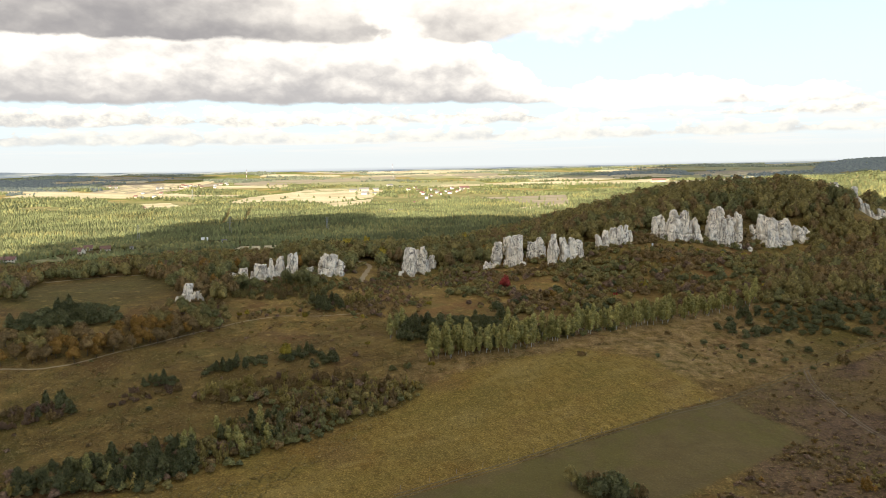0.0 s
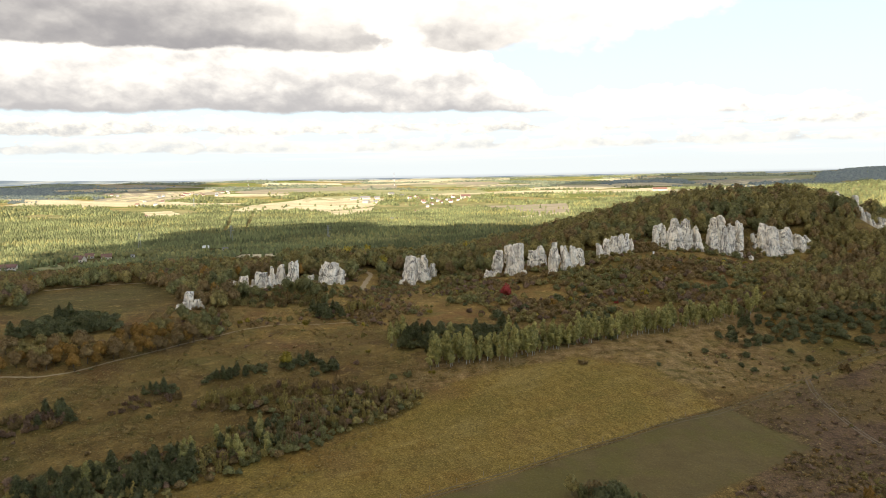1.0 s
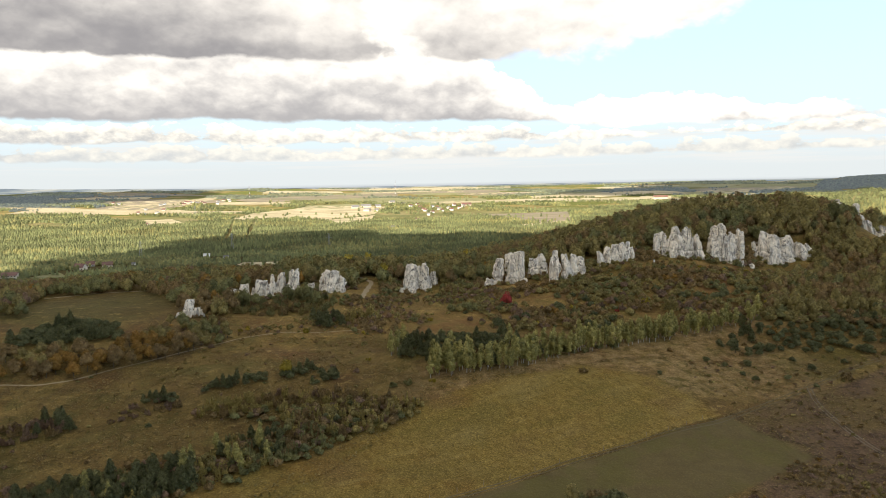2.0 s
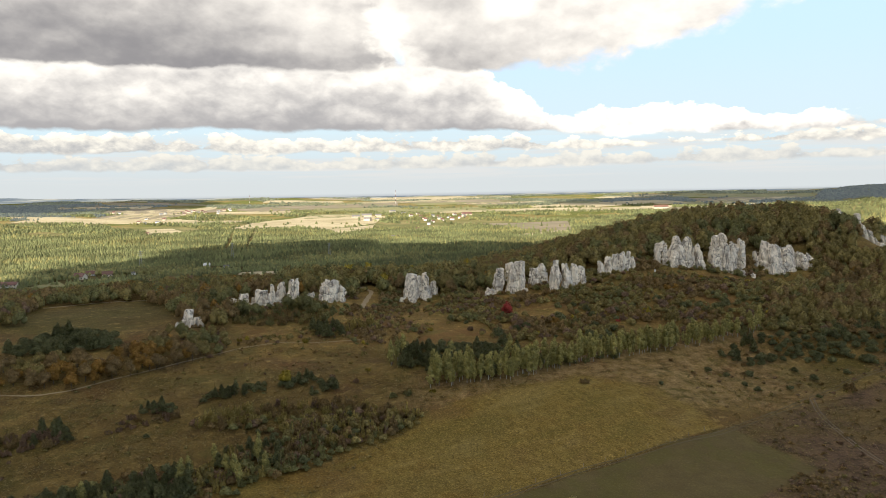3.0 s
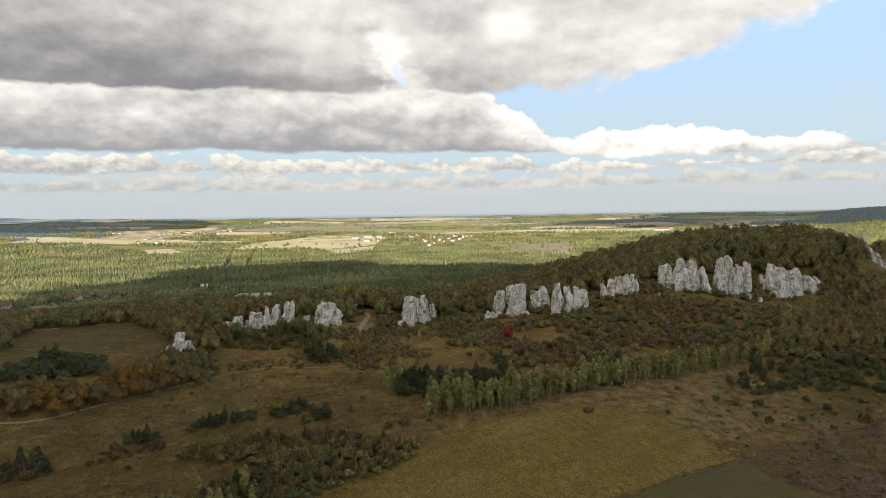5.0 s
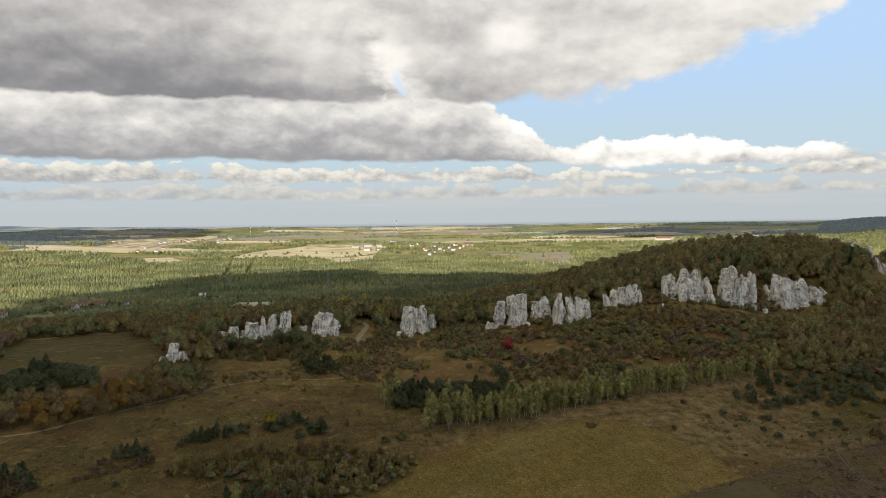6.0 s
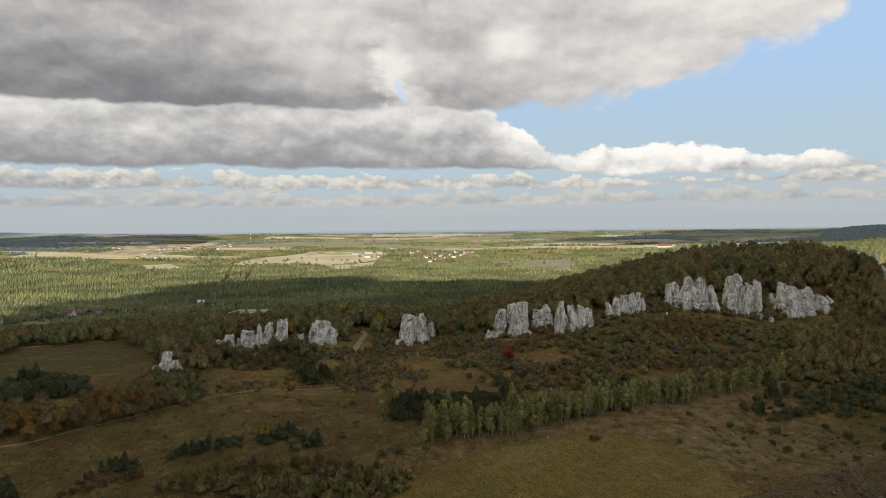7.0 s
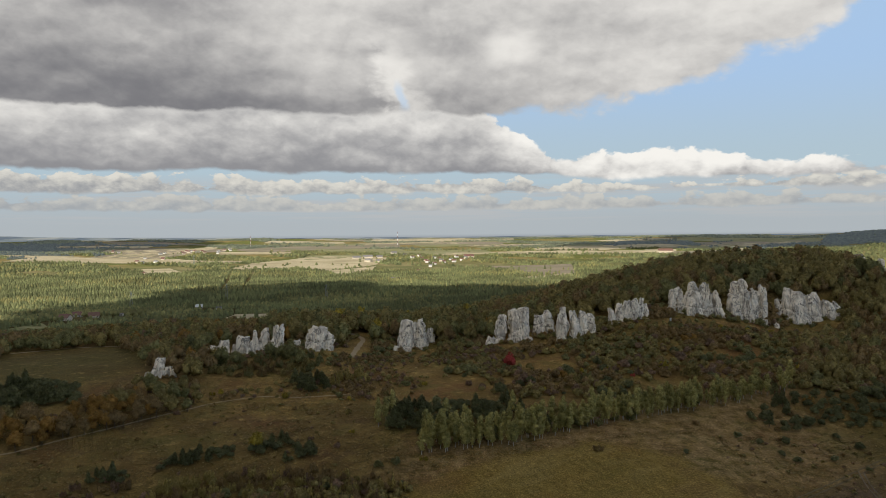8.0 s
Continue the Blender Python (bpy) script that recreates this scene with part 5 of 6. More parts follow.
    stuff("hedge_undergrowth", mixture(p, [("olive_low", 2.5), ("rust_low", 3), ("green_low", 3), ("wine_low", 1.6), ("pine_low", 1.5)], rng, (0.5, 0.95), tiny_shrub), "tangled undergrowth of the hedge beside the field", "scrub")
    glade = [(-120, 462), (-62, 452), (-30, 476), (10, 472), (25, 520), (-10, 580), (-110, 570)]
    p = scatter(glade, 6.5, rng)
    p = p[~(bump(p[:, 0], p[:, 1], -52, 468, 9, 22) > 0.4)]
    stuff("ridge_grove", mixture(p, [("olive_tree", 5), ("yellow_tree", 0.7), ("green_tree", 3)], rng, (0.9, 1.5), tiny), "grove of yellowing green trees behind the rocks", "wood")
    # scrub on the rough meadow
    open_land = [(-240, 250), (-120, 215), (-20, 262), (-10, 330), (-20, 430), (-130, 370), (-200, 290)]
    p = scatter(open_land, 6.0, rng)
    p = p[rng.uniform(size=len(p)) < 0.30]
    heath = [(96, 300), (104, 250), (120, 215), (70, 176), (200, 176), (230, 320)]
    q = scatter(heath, 5.5, rng)
    q = q[rng.uniform(size=len(q)) < 0.5]
    dark = [(106, 214), (150, 232), (150, 176), (62, 174)]
    q2 = scatter(dark, 2.2, rng)
    q2 = q2[(np.sin(q2[:, 0] / 6 + np.sin(q2[:, 1] / 5)) * np.sin(q2[:, 1] / 5) + rng.normal(size=len(q2)) * 0.5) > 0.05]
    tuft = [broad_crown(rng, 0.9, -0.1, 0.8, 3, 40, 0.26) for _ in range(3)]
    stuff("meadow_scrub", mixture(p, [("rust_low", 3), ("olive_low", 4), ("wine_low", 1), ("green_low", 1)], rng, (0.5, 1.3), tuft)
          + mixture(q2, [("rust_low", 5), ("olive_low", 1.5), ("wine_low", 2), ("orange_low", 0.2)], rng, (0.5, 1.5), tuft)
          + mixture(q, [("rust_low", 5), ("olive_low", 3), ("wine_low", 2)], rng, (0.5, 1.3), tuft), "low scrub and tussocks scattered over rough grass", "scrub")


build_woods()


# ---- the plain beyond the ridge ----
FIELDS = [
    ([(-608, 1980), (-629, 2290), (-470, 2630), (-205, 2465), (-216, 2170), (-340, 1985), (-436, 2065), (-527, 1975)], M_STUBBLE),
    ([(-340, 1985), (-214, 2145), (-203, 1955), (-280, 1800)], M_STUBBLE),
    ([(108, 2100), (367, 2145), (320, 1790), (217, 1760)], M_PLOUGH),
    ([(-853, 2000), (-784, 2030), (-663, 1825), (-745, 1760)], M_STUBBLE),
    ([(-1134, 2175), (-1245, 2680), (-1108, 3005), (-1009, 3310), (-965, 2670), (-1066, 2290)], M_STUBBLE),
    ([(-262, 820), (-198, 832), (-222, 955), (-272, 940)], M_STUBBLE),
    ([(-736, 2770), (-212, 3160), (-233, 3490), (-735, 3255), (-892, 2920)], M_PLOUGH),
    ([(728, 2655), (823, 2590), (883, 2780), (763, 2785)], M_STUBBLE),
    ([(-398, 3740), (361, 3935), (389, 4235), (-481, 4525)], M_STUBBLE),
    ([(1067, 3405), (1574, 3030), (1744, 3360), (1239, 3765)], M_PASTURE),
    ([(-408, 696), (-401, 758), (-463, 838), (-470, 790)], M_PASTURE),
    ([(111, 1640), (303, 1800), (310, 1700), (161, 1590)], M_STUBBLE),
]


FAR_WOODS = [
    [(-1560, 2560), (-1960, 2760), (-2500, 3420), (-2170, 3430), (-1829, 3380), (-1640, 3480), (-1353, 3440), (-1271, 3240), (-1480, 3060), (-1500, 2880)],
    [(-1476, 2355), (-1850, 2520), (-1700, 2620), (-1477, 2640), (-1244, 2530), (-1240, 2445)],
    [(683, 3057), (790, 3480), (1096, 3300), (1422, 3240), (1500, 3000), (1465, 2827), (1161, 2692), (957, 2916)],
    [(1090, 4080), (1124, 4300), (1500, 4600), (1560, 4500), (1273, 3980)],
    [(1465, 2827), (1700, 3260), (1900, 3560), (2500, 3700), (2700, 3300), (2100, 2980), (1800, 2760)],
]


def in_wood(poly, q):
    """Which places lie within a far wood with ragged edges."""
    sway = np.sin(q[:, 0] / 47 + 2 * np.sin(q[:, 1] / 83)) * 40 + np.sin(q[:, 0] / 19 + q[:, 1] / 31) * 22
    return inside(poly, q[:, 0] + sway, q[:, 1] + sway * 1.5)


def build_distance():
    """The plain out to the horizon, its haze painted into a glowing colour."""
    m = bpy.data.materials.new("painted_haze_distance")
    m.use_nodes = True
    g = Graph(m.node_tree)
    at = g.node("ShaderNodeNewGeometry").outputs["Position"]
    x, y, z = g.node("ShaderNodeSeparateXYZ", {0: at}).outputs
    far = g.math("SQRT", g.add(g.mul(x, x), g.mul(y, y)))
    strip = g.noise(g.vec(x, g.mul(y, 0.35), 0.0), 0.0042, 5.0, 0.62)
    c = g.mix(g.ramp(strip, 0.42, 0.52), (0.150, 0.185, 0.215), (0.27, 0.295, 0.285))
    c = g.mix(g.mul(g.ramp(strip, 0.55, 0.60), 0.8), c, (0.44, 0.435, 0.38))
    # painted haze: the emission pales to blue-grey with distance
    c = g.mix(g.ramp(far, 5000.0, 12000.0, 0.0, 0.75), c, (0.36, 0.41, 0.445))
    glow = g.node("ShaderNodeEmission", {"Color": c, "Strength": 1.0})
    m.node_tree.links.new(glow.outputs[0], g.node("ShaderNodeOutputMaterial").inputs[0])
    turn = np.radians(np.arange(-180, 180.1, 0.25))
    reach = np.array([4200, 4400, 4600, 4850, 5100, 5400, 5800, 6300, 6900, 7600, 8400, 9400, 10600, 12000, 14000.0])
    a, r = np.meshgrid(turn, reach)
    lift = np.interp(r, (4200, 4500, 4850, 5400, 7000, 9400, 14000), (26, 46, 51, 57, 66, 73, 76))
    flat = np.stack([np.cos(a).ravel() * 9, np.sin(a).ravel() * 9, r.ravel() / 900], 1)
    lift = lift + (np.maximum(lattice_noise(flat, 61, 3), -0.2) * 11 * np.interp(r, (4850, 5800, 8400, 14000), (0, 1, 1, 0.4)).ravel()).reshape(r.shape)
    lift = lift + 22 * bump(np.degrees(a), r, 17, 6900, 4.5, 700) + 9 * bump(np.degrees(a), r, -17.5, 6300, 2.5, 700) + 62 * bump(np.degrees(a), r, -35, 6900, 11, 900)
    verts = np.stack([r.ravel() * np.sin(a).ravel(), r.ravel() * np.cos(a).ravel(), lift.ravel()], 1)
    n = len(turn)
    i = (np.arange(len(reach) - 1)[:, None] * n + np.arange(n - 1)[None]).ravel()
    tris = np.concatenate([np.stack([i, i + 1, i + n + 1], 1), np.stack([i, i + n + 1, i + n], 1)])
    tagged(new("backdrop", mesh_from("backdrop", verts, tris[:, ::-1], [m], smooth_faces=True)), "plain and low hills to the horizon with painted pale haze", "backdrop", kind="structure")


build_distance()


def build_plain():
    rng = np.random.default_rng(9)
    for i in range(70):
        r, a = rng.uniform(2450, 4700), math.radians(rng.uniform(-31, 27))
        cx, cy, l, w = r * math.sin(a), r * math.cos(a), rng.uniform(80, 260), rng.uniform(50, 150)
        t = rng.uniform(-0.35, 0.35)
        c, s = math.cos(t), math.sin(t)
        FIELDS.append(([(cx + l * u * c - w * v * s, cy + l * u * s + w * v * c) for u, v in ((-1, -1), (1, -0.8), (0.9, 1), (-1.1, 0.9))], (M_STUBBLE, M_PASTURE, M_PLOUGH, M_STUBBLE)[i % 4]))
    for poly, mat in FIELDS:
        words = {"stubble_field": "pale straw-coloured stubble field", "ploughed_field": "bare brown ploughed field", "pasture": "green pasture"}[mat.name]
        sheet("field", poly, 40.0, mat, 0.6, words + " between the woods", "field")

    def cone(n, tiers):
        """A small plain treetop."""
        verts, tris = [], []
        for h0, h1, r in tiers:
            k = len(verts)
            for i in range(n):
                a = 6.283 * (i + rng.uniform(-0.2, 0.2)) / n
                q = r * rng.uniform(0.8, 1.2)
                verts.append((q * math.cos(a), q * math.sin(a), h0 * rng.uniform(0.9, 1.1)))
            verts.append((rng.uniform(-0.2, 0.2), rng.uniform(-0.2, 0.2), h1))
            tris += [(k + i, k + (i + 1) % n, k + n) for i in range(n)]
        verts = np.array(verts)
        return verts, np.array(tris), unit(verts * (1, 1, 0) + (0, 0, 1.6) + 0.4 * rng.normal(size=verts.shape))

    tops = [cone(5, [(1.0, 8.0, 3.2), (5.0, 10.0, 2.3)]) for _ in range(4)]
    spires = [cone(5, [(0.0, 7.0, 3.5), (4.8, 9.2, 2.1)]) for _ in range(4)]
    lumps = [cone(5, [(-1.0, 6.5, 3.6), (3.0, 8.0, 2.4)]) for _ in range(4)]
    domes = [(ICO[0] * rng.uniform(0.8, 1.2, (len(ICO[0]), 1)) * (3.0, 3.0, 4.2) + (0, 0, 5.0), ICO[1], unit(ICO[0] + (0, 0, 0.4))) for _ in range(3)]

    def wedge(r0, r1, gap):
        half = math.radians(38)
        x0 = r1 * math.sin(half)
        gx, gy = np.meshgrid(np.arange(-x0, x0, gap), np.arange(r0 * 0.7, r1, gap))
        q = np.stack([gx.ravel(), gy.ravel()], 1) + rng.uniform(-0.5, 0.5, (gx.size, 2)) * gap
        r = np.hypot(q[:, 0], q[:, 1])
        q = q[(r >= r0) & (r < r1) & (np.abs(np.arctan2(q[:, 0], q[:, 1])) < half)]
        for poly, _ in FIELDS:
            q = q[~inside(poly, q[:, 0], q[:, 1]) | (rng.uniform(size=len(q)) < 0.035)]
        return q

    def clearing(q, freq, cut):
        n = np.sin(q[:, 0] / freq + 1.7) * np.sin(q[:, 1] / (freq * 0.8) + 0.6) + 0.6 * np.sin((q[:, 0] + q[:, 1]) / (freq * 0.45))
        deep = np.zeros(len(q), bool)
        for wood in FAR_WOODS:
            deep |= in_wood(wood, q)
        return q[(n < cut) | deep]

    a = wedge(660, 1150, 5.2)
    a = a[~((a[:, 1] < 830) & (a[:, 0] > -60) & (a[:, 0] < 800) & (height(a[:, 0], a[:, 1]) > -12))]
    b = wedge(1150, 2000, 7.8)
    for x0, y0, lean, end in ((-409, 1400, -0.23, 1990), (-423, 1300, -0.266, 1830)):
        ride = (np.abs(b[:, 0] - x0 - lean * (b[:, 1] - y0 - 50)) < 5) & (b[:, 1] > y0) & (b[:, 1] < end)
        b = b[~ride]
    village = [(-486, 782), (-452, 868), (-436, 905), (-470, 930), (-415, 935), (-350, 1030), (-316, 1012)]
    for hx, hy in village:
        k = 1 - 30 / hy
        a = a[~((np.hypot(a[:, 0] - hx * k, a[:, 1] - hy * k) < 30) & (rng.uniform(size=len(a)) < 0.93))]
    c = clearing(wedge(2000, 3000, 13.0), 130, 0.3)
    d = clearing(wedge(3000, 4450, 15.0), 210, -0.1)

    home = inside([(-180, 2375), (32, 2655), (90, 2480), (58, 2090), (-86, 1930)], c[:, 0], c[:, 1])
    c = c[~home | (rng.uniform(size=len(c)) < 0.28)]

    # dark far crowns glow faintly blue, standing in for haze
    m_haze = foliage("far_woods_painted_haze", (0.095, 0.115, 0.085), (0.135, 0.150, 0.100), vary=0.5)
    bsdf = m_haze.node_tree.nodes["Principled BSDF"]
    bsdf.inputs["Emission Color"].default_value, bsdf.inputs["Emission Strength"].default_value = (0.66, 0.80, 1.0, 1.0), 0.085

    # lighter crowns with a weaker bluish glow, haze painted the same way
    m_mist = foliage("far_woods_painted_mist", (0.150, 0.170, 0.095), (0.205, 0.215, 0.120), stand=0.5, vary=0.4)
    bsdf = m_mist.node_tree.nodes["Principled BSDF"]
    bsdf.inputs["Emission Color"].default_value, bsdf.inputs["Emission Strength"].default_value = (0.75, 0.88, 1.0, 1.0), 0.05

    def groups(q, mixed, size, seed, flat=1.0, tops=tops, domes=domes, mats=(M_FAR, M_FARMIX)):
        r2 = np.random.default_rng(seed)
        broad = (np.sin(q[:, 0] / 90) * np.sin(q[:, 1] / 70 + 1) + 0.5 * r2.normal(size=len(q))) > mixed
        out = []
        for sel, shapes, mat in ((~broad, tops, mats[0]), (broad, domes, mats[1])):
            sub = r2.integers(len(shapes), size=len(q))
            for i, s in enumerate(shapes):
                k = sel & (sub == i)
                out.append(((s[0] * (1, 1, flat), s[1], s[2]), mat, q[k], size * r2.uniform(0.75, 1.2, k.sum())))
        return out

    def wooded(q):
        got = np.zeros(len(q), bool)
        for wood in FAR_WOODS:
            got |= in_wood(wood, q)
        return got

    stuff("plain_forest", groups(a, 0.45, 0.74, 1) + groups(b, 0.45, 1.0, 2, 1.0, spires, lumps), "pine forest covering the plain beyond the ridge", "forest")
    stuff("far_forest", groups(c[~wooded(c)], 0.5, 1.6, 3, 0.55, spires, lumps), "distant woods between farm fields", "forest")
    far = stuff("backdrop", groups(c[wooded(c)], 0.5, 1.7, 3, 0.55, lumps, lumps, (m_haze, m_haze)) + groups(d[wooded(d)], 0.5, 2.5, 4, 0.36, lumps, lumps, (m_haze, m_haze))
                + groups(d[~wooded(d)], 0.5, 2.4, 5, 0.36, spires, lumps, (m_mist, m_mist)), "blue-grey and green woods on the far slopes, haze painted on", "backdrop")
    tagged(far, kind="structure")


build_plain()


def build_tufts():
    """Dry grass tussocks standing over the turf."""
    rng = np.random.default_rng(31)
    blades = []
    for _ in range(4):
        v = []
        for q in rng.uniform(0, 6.28, 7):
            c, s, l = math.cos(q), math.sin(q), rng.uniform(0.45, 0.95)
            v += [(0.13 * s, -0.13 * c, 0.0), (l * c, l * s, rng.uniform(0.25, 0.55)), (-0.13 * s, 0.13 * c, 0.0)]
        v = np.array(v)
        tri = v.reshape(7, 3, 3)
        under = np.cross(tri[:, 1] - tri[:, 0], tri[:, 2] - tri[:, 0])[:, 2] < 0
        tri[under] = tri[under][:, ::-1]
        v = tri.reshape(-1, 3)
        blades.append((v, np.arange(21).reshape(7, 3), unit(v * (0.5, 0.5, 0) + (0, 0, 1))))
    straw = foliage("dry_grass", (0.185, 0.140, 0.058), (0.27, 0.205, 0.090))
    olive = foliage("olive_grass", (0.135, 0.108, 0.040), (0.20, 0.155, 0.058))
    groups = []
    for poly, gap, mats in (([(-190, 195), (-60, 185), (60, 180), (150, 185), (190, 300), (90, 305), (-10, 275), (-20, 330), (-110, 345), (-200, 290)], 1.15, (straw, olive, olive)),
                            ([(-130, 330), (-20, 330), (-10, 420), (-60, 420), (-130, 375)], 1.6, (straw, olive))):
        p = scatter(poly, gap, rng)
        p = p[~inside([(100, 247), (-17, 184), (62, 175), (116, 218)], p[:, 0], p[:, 1])]
        p = p[~inside([(-52, 186), (-17, 184), (104, 252), (100, 303), (-8, 268), (-12, 250)], p[:, 0], p[:, 1])]
        dense = np.sin(p[:, 0] / 11 + 2 * np.sin(p[:, 1] / 23)) * np.sin(p[:, 1] / 9 + np.sin(p[:, 0] / 17)) + rng.normal(size=len(p)) * 0.6
        p = p[dense > -0.1]
        m, sh = rng.integers(len(mats), size=len(p)), rng.integers(4, size=len(p))
        for i, mat in enumerate(mats):
            for j, b in enumerate(blades):
                k = (m == i) & (sh == j)
                groups.append((b, mat, p[k], rng.uniform(0.5, 1.15, k.sum())))
    stuff("grass", groups, "dry straw and olive grass tussocks on the turf", "grass")


build_tufts()
EDGE = [(-15, 187), (11, 201), (32, 212), (50, 222), (74, 233), (93, 242), (117, 257), (143, 275), (167, 292), (191, 305), (215, 318)]
for side_step in (-0.85, 0.85):
    draped("track", EDGE, 0.24, M_RUT, 0.10, "grassy wheel rut along the edge of a field", "track", 0.4, 2, side_step)
for side_step in (-0.75, 0.75):
    draped("track", [(143, 275), (140, 265), (139, 256), (139, 242), (141, 227), (143, 214)], 0.24, M_SAND, 0.10, "sandy wheel rut over the heath", "track", 0.4, 3, side_step)
draped("track", [(-200, 287), (-172, 288), (-159, 294), (-150, 301), (-135, 312), (-119, 324), (-102, 341), (-82, 348), (-64, 347), (-42, 348)], 0.6, M_DIRT, 0.10, "pale sandy track across the meadow", "track", seed=4)
draped("track", [(-276, 480), (-248, 489), (-215, 488), (-202, 483)], 1.2, M_DIRT, 0.12, "pale sandy track behind the meadow", "track", seed=5)
draped("track", [(-50, 420), (-51, 432), (-51, 446), (-50, 460), (-50, 472), (-60, 483), (-75, 500)], 1.5, M_DIRT, 0.12, "worn sandy path over the ridge", "path", seed=6)


# ---- houses ----
def house(x, y, turn, long, wide, tall, walls, roofing, label, windows=0, pitch=0.75, band=None):
    """A gabled house: walls, roof with eaves, chimney, and windows and a door where they show."""
    ob = new("house")
    ob.matrix_basis = pose(x, y, ground_at(x, y) - 0.3, 0, 0, turn)
    tagged(ob, label, "house", group="houses")
    a, b = long / 2, wide / 2
    rise = b * pitch
    bm = bmesh.new()
    low = [bm.verts.new(p) for p in ((-a, -b, -1.5), (a, -b, -1.5), (a, b, -1.5), (-a, b, -1.5))]
    high = [bm.verts.new(p) for p in ((-a, -b, tall), (a, -b, tall), (a, b, tall), (-a, b, tall))]
    ridge = [bm.verts.new((-a, 0, tall + rise)), bm.verts.new((a, 0, tall + rise))]
    for i in range(4):
        j = (i + 1) % 4
        bm.faces.new((low[i], low[j], high[j], high[i]))
    bm.faces.new((high[1], high[2], ridge[1]))
    bm.faces.new((high[3], high[0], ridge[0]))
    part("wall", bm, walls, ob)
    bm = bmesh.new()
    over, t = 0.5, 0.18
    for s in (-1, 1):
        p = [(-a - over, s * (b + over), tall - over * pitch), (a + over, s * (b + over), tall - over * pitch), (a + over, 0, tall + rise), (-a - over, 0, tall + rise)]
        under = [bm.verts.new((q[0], q[1], q[2] + 0.02)) for q in p]
        over_v = [bm.verts.new((q[0], q[1], q[2] + 0.02 + t)) for q in p]
        bm.faces.new(under), bm.faces.new(over_v)
        for i in range(4):
            j = (i + 1) % 4
            bm.faces.new((under[i], under[j], over_v[j], over_v[i]))
    bmesh.ops.recalc_face_normals(bm, faces=bm.faces)
    roof = part("roof", bm, roofing, ob)
    bm = bmesh.new()
    box(bm, a * 0.3, a * 0.3 + 0.7, -0.35, 0.35, tall + rise - 0.6, tall + rise + 0.9)
    part("chimney", bm, M_BROWNROOF, roof)
    if windows:
        for s in (-1, 1):
            for i in range(windows):
                wx = -a + long * (i + 0.5) / windows
                for level in ((1.0, 2.3),) if tall < 4.5 else ((0.9, 2.2), (3.7, 5.0)):
                    bm = bmesh.new()
                    box(bm, wx - 0.6, wx + 0.6, s * b - 0.05, s * b + 0.05, *level)
                    w = part("window", bm, M_PANE, ob)
                    bm = bmesh.new()
                    box(bm, wx - 0.75, wx + 0.75, s * (b + 0.09) - 0.07, s * (b + 0.09) + 0.07, level[0] - 0.14, level[0] - 0.02)
                    part("sill", bm, M_WHITE, w)
        bm = bmesh.new()
        box(bm, a - 0.06, a + 0.06, -0.55, 0.55, -0.2, 2.1)
        part("door", bm, M_WOOD, ob)
    if band:
        bm = bmesh.new()
        box(bm, -a - 0.08, a + 0.08, -b - 1.3, -b - 0.02, 2.75, 3.0)
        part("balcony", bm, band, ob)
    return ob


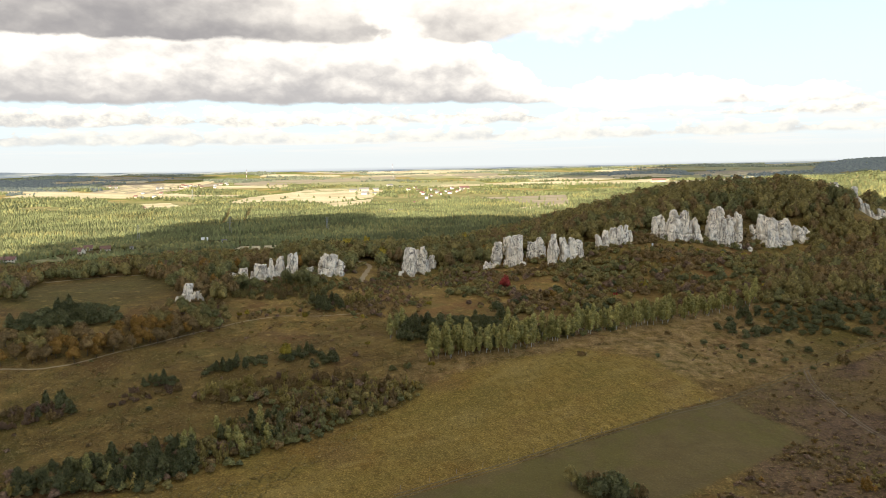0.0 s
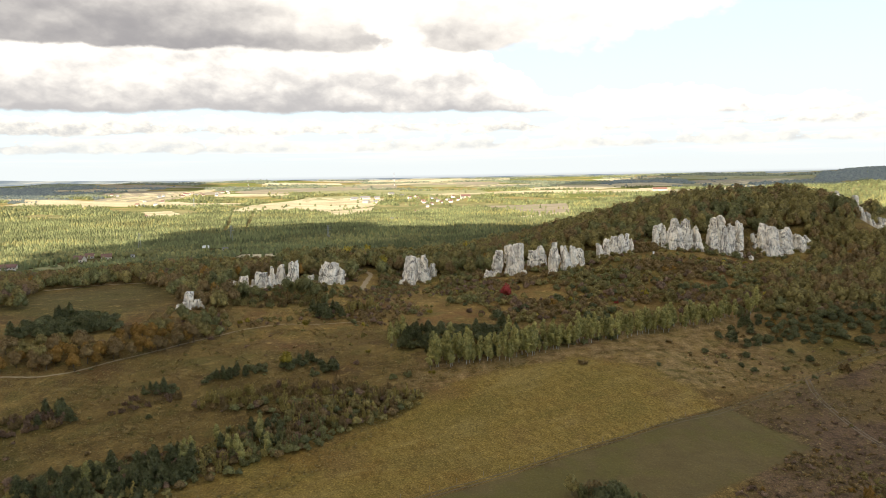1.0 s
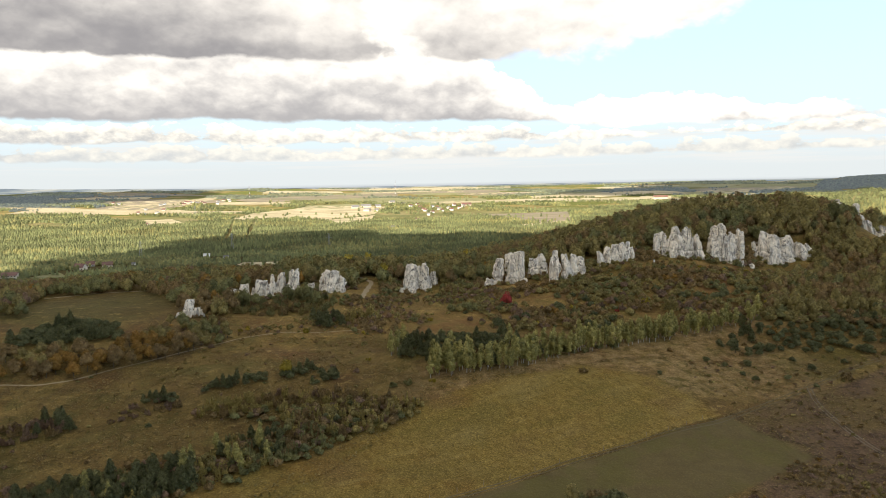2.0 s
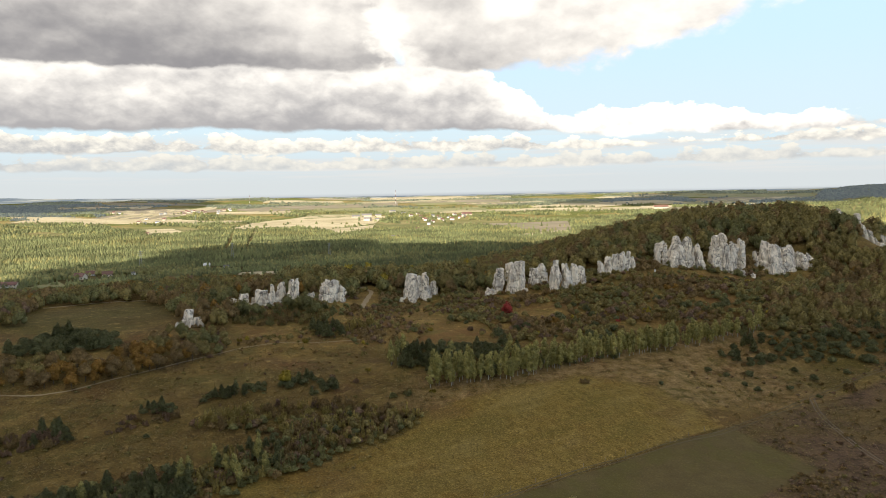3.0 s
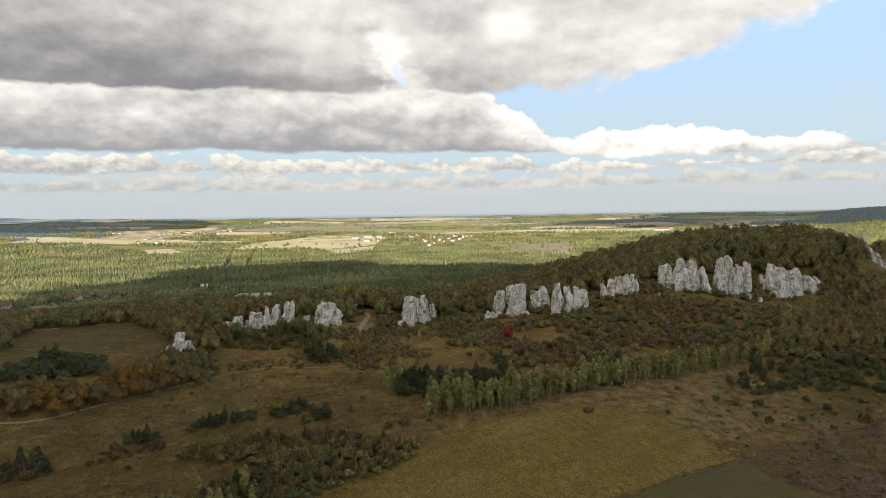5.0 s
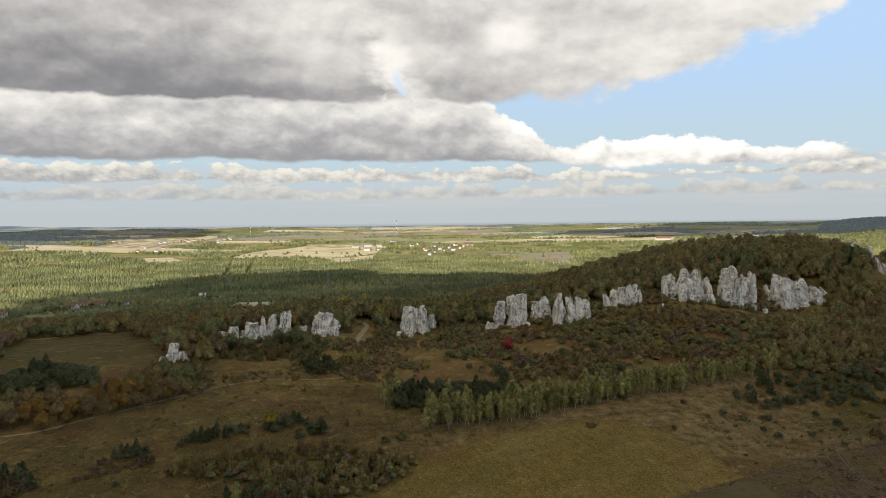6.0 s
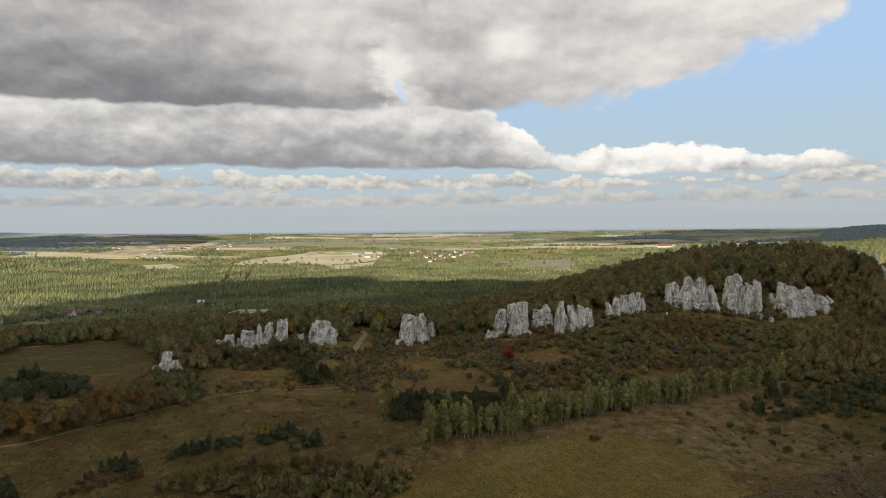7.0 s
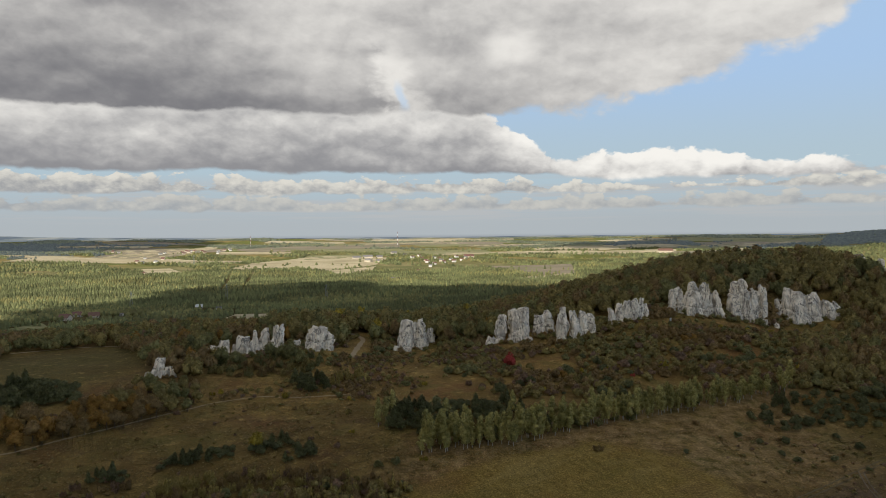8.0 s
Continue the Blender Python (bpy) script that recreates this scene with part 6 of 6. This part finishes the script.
def build_houses():
    rng = np.random.default_rng(21)
    house(-486, 782, 8, 17, 9, 5.6, M_CREAMWALL, M_REDROOF, "two-storey cream house with a red roof among trees", 5, 0.6, M_WHITE)
    house(-452, 868, -12, 14, 9, 4.0, M_CREAMWALL, M_REDROOF, "low cream house with a broad red roof", 4, 0.9)
    house(-436, 905, 25, 12, 8, 3.6, M_CREAMWALL, M_BROWNROOF, "small cream house with a brown roof", 3, 0.9)
    house(-470, 930, 10, 11, 8, 3.4, M_WHITEWALL, M_REDROOF, "white house with a red roof by the wood", 3, 0.9)
    house(-415, 935, -30, 10, 6, 2.8, M_WHITEWALL, M_GREYROOF, "white shed with a pale grey roof", 2, 0.5)
    house(-350, 1030, 15, 9, 7, 3.2, M_WHITEWALL, M_WHITE, "white house with a pale roof in a clearing", 4, 0.8)
    house(-316, 1012, 5, 7, 5, 3.0, M_WHITEWALL, M_GREYROOF, "small white outbuilding in a clearing", 2, 0.6)
    for x, y, l, w, h in ((-310, 2440, 26, 14, 6), (-275, 2470, 34, 14, 6), (-233, 2450, 20, 12, 6), (-252, 2285, 22, 14, 7), (-222, 2290, 14, 10, 5), (-204, 2710, 22, 12, 6)):
        house(x, y, float(rng.uniform(-30, 30)), l, w, h, M_CREAMWALL, M_GREYROOF, "cream farm building beside stubble fields")
    village = [(-154, 2585), (-100, 2520), (-63, 2250), (-51, 2110), (-28, 2360), (-12, 2225), (10, 2360), (30, 2460), (-78, 1950), (-124, 1640), (-112, 1650), (-85, 2390), (-45, 2420),
               (45, 2330), (-70, 2300), (-20, 2290), (-120, 2450), (20, 2250), (60, 2400), (-40, 2180)]
    for i, (x, y) in enumerate(village):
        white = rng.uniform() < 0.7
        house(x, y, float(rng.uniform(-40, 40)), float(rng.uniform(9, 13)), float(rng.uniform(8, 10)), float(rng.uniform(4, 6.5)), M_WHITEWALL if white else M_CREAMWALL,
              (M_GREYROOF, M_BROWNROOF, M_REDROOF)[i % 3], "%s village house with a %s roof" % ("white" if white else "cream", ("grey", "brown", "red")[i % 3]))
    house(72, 2460, 10, 34, 16, 6, M_CREAMWALL, M_REDROOF, "large village building with a wide red roof")
    house(789, 2610, -5, 52, 20, 7, M_CREAMWALL, M_BROWNROOF, "long cream building with a brown roof amid woods")
    west = [(-1316, 2810), (-1283, 2785), (-997, 2300), (-958, 2250), (-964, 2425), (-940, 2310), (-760, 1800), (-1040, 2460)]
    for i in range(16):
        west.append((-950 + float(rng.normal()) * 60, 2800 + float(rng.normal()) * 90))
    for i, (x, y) in enumerate(west):
        house(x, y, float(rng.uniform(-40, 40)), float(rng.uniform(9, 14)), float(rng.uniform(8, 11)), float(rng.uniform(4, 6)), M_WHITEWALL if i % 2 else M_CREAMWALL,
              (M_REDROOF, M_GREYROOF)[i % 2], "farmhouse with a %s roof in the plain" % ("red", "grey")[i % 2])


build_houses()


# ---- pylons, mast, posts ----
def bar(bm, p, q, r):
    p, q = Vector(p), Vector(q)
    d = q - p
    made = bmesh.ops.create_cone(bm, cap_ends=True, segments=5, radius1=r, radius2=r, depth=d.length)["verts"]
    turn = d.to_track_quat("Z", "Y").to_matrix().to_4x4()
    bmesh.ops.transform(bm, matrix=Matrix.Translation((p + q) / 2) @ turn, verts=made)


def pylon(x, y, tall, turn):
    ob = new("pylon")
    ob.matrix_basis = pose(x, y, ground_at(x, y), 0, 0, turn)
    tagged(ob, "grey lattice power pylon rising over the forest", "pylon", group="pylons")
    for sx in (-1, 1):
        for sy in (-1, 1):
            bm = bmesh.new()
            bar(bm, (sx * 2.2, sy * 2.2, -1), (sx * 0.5, sy * 0.5, tall), 0.16)
            part("leg", bm, M_STEEL, ob)
    for k in range(8):
        h0, h1 = tall * k / 8, tall * (k + 1) / 8
        w0, w1 = 2.2 - 1.7 * k / 8, 2.2 - 1.7 * (k + 1) / 8
        bm = bmesh.new()
        for s in (-1, 1):
            bar(bm, (-w0, s * w0, h0), (w1, s * w1, h1), 0.07)
            bar(bm, (w0, s * w0, h0), (-w1, s * w1, h1), 0.07)
        part("brace", bm, M_STEEL, ob)
    for h, reach in ((0.72, 5.0), (0.84, 4.2), (0.95, 3.2)):
        bm = bmesh.new()
        bar(bm, (-reach, 0, tall * h), (reach, 0, tall * h), 0.14)
        bar(bm, (-reach, 0, tall * h), (0, 0, tall * h + 1.4), 0.08)
        bar(bm, (reach, 0, tall * h), (0, 0, tall * h + 1.4), 0.08)
        part("crossarm", bm, M_STEEL, ob)


def mast(x, y, tall, label):
    ob = new("radio_mast")
    ob.matrix_basis = pose(x, y, ground_at(x, y), 0, 0, 0)
    tagged(ob, label, "mast")
    for k in range(6):
        bm = bmesh.new()
        bar(bm, (0, 0, tall * k / 6), (0, 0, tall * (k + 1) / 6), 1.3 - 0.12 * k)
        part("section", bm, M_REDROOF if k % 2 else M_WHITE, ob)


def build_poles():
    pylon(-339, 1120, 30, 20)
    pylon(-187, 1130, 25, 20)
    pylon(-760, 2150, 34, 35)
    pylon(-455, 1050, 25, 20)
    mast(-232, 3300, 62, "tall red and white radio mast on the horizon")
    mast(-874, 3170, 52, "slim red and white mast beyond the village")
    # white board by the cliff path
    ob = new("signboard")
    ob.matrix_basis = pose(129, 437, ground_at(129, 437), 0, 0, 6)
    tagged(ob, "white information board on posts below the cliffs", "sign")
    for s in (-1, 1):
        bm = bmesh.new()
        box(bm, s * 0.55 - 0.06, s * 0.55 + 0.06, -0.06, 0.06, -0.4, 2.6)
        part("post", bm, M_WOOD, ob)
    bm = bmesh.new()
    box(bm, -0.55, 0.55, -0.16, -0.07, 0.9, 2.6)
    part("panel", bm, M_WHITE, ob)
    # posts along the field edge
    rng = np.random.default_rng(8)
    pts = np.array([(-15, 187), (11, 201), (38, 214), (61, 227), (79, 234), (96, 246)], float) + (-1.2, 2.0)
    s = np.concatenate([[0], np.cumsum(np.hypot(*np.diff(pts, axis=0).T))])
    bm = bmesh.new()
    made = bmesh.ops.create_cone(bm, cap_ends=True, segments=7, radius1=0.09, radius2=0.07, depth=1.7)["verts"]
    bmesh.ops.translate(bm, verts=made, vec=(0, 0, 0.6))
    first = None
    for u in np.arange(3, s[-1], 9.0):
        x, y = float(np.interp(u, s, pts[:, 0])), float(np.interp(u, s, pts[:, 1]))
        m = pose(x, y, ground_at(x, y), float(rng.normal()) * 4, float(rng.normal()) * 4, 0)
        if first is None:
            first = tagged(part("fence_post", bm, M_WOOD, None), "weathered grey wooden post at the field edge", "post", group="fence posts")
            first.matrix_basis = m
        else:
            copy_thing(first, m)


build_poles()
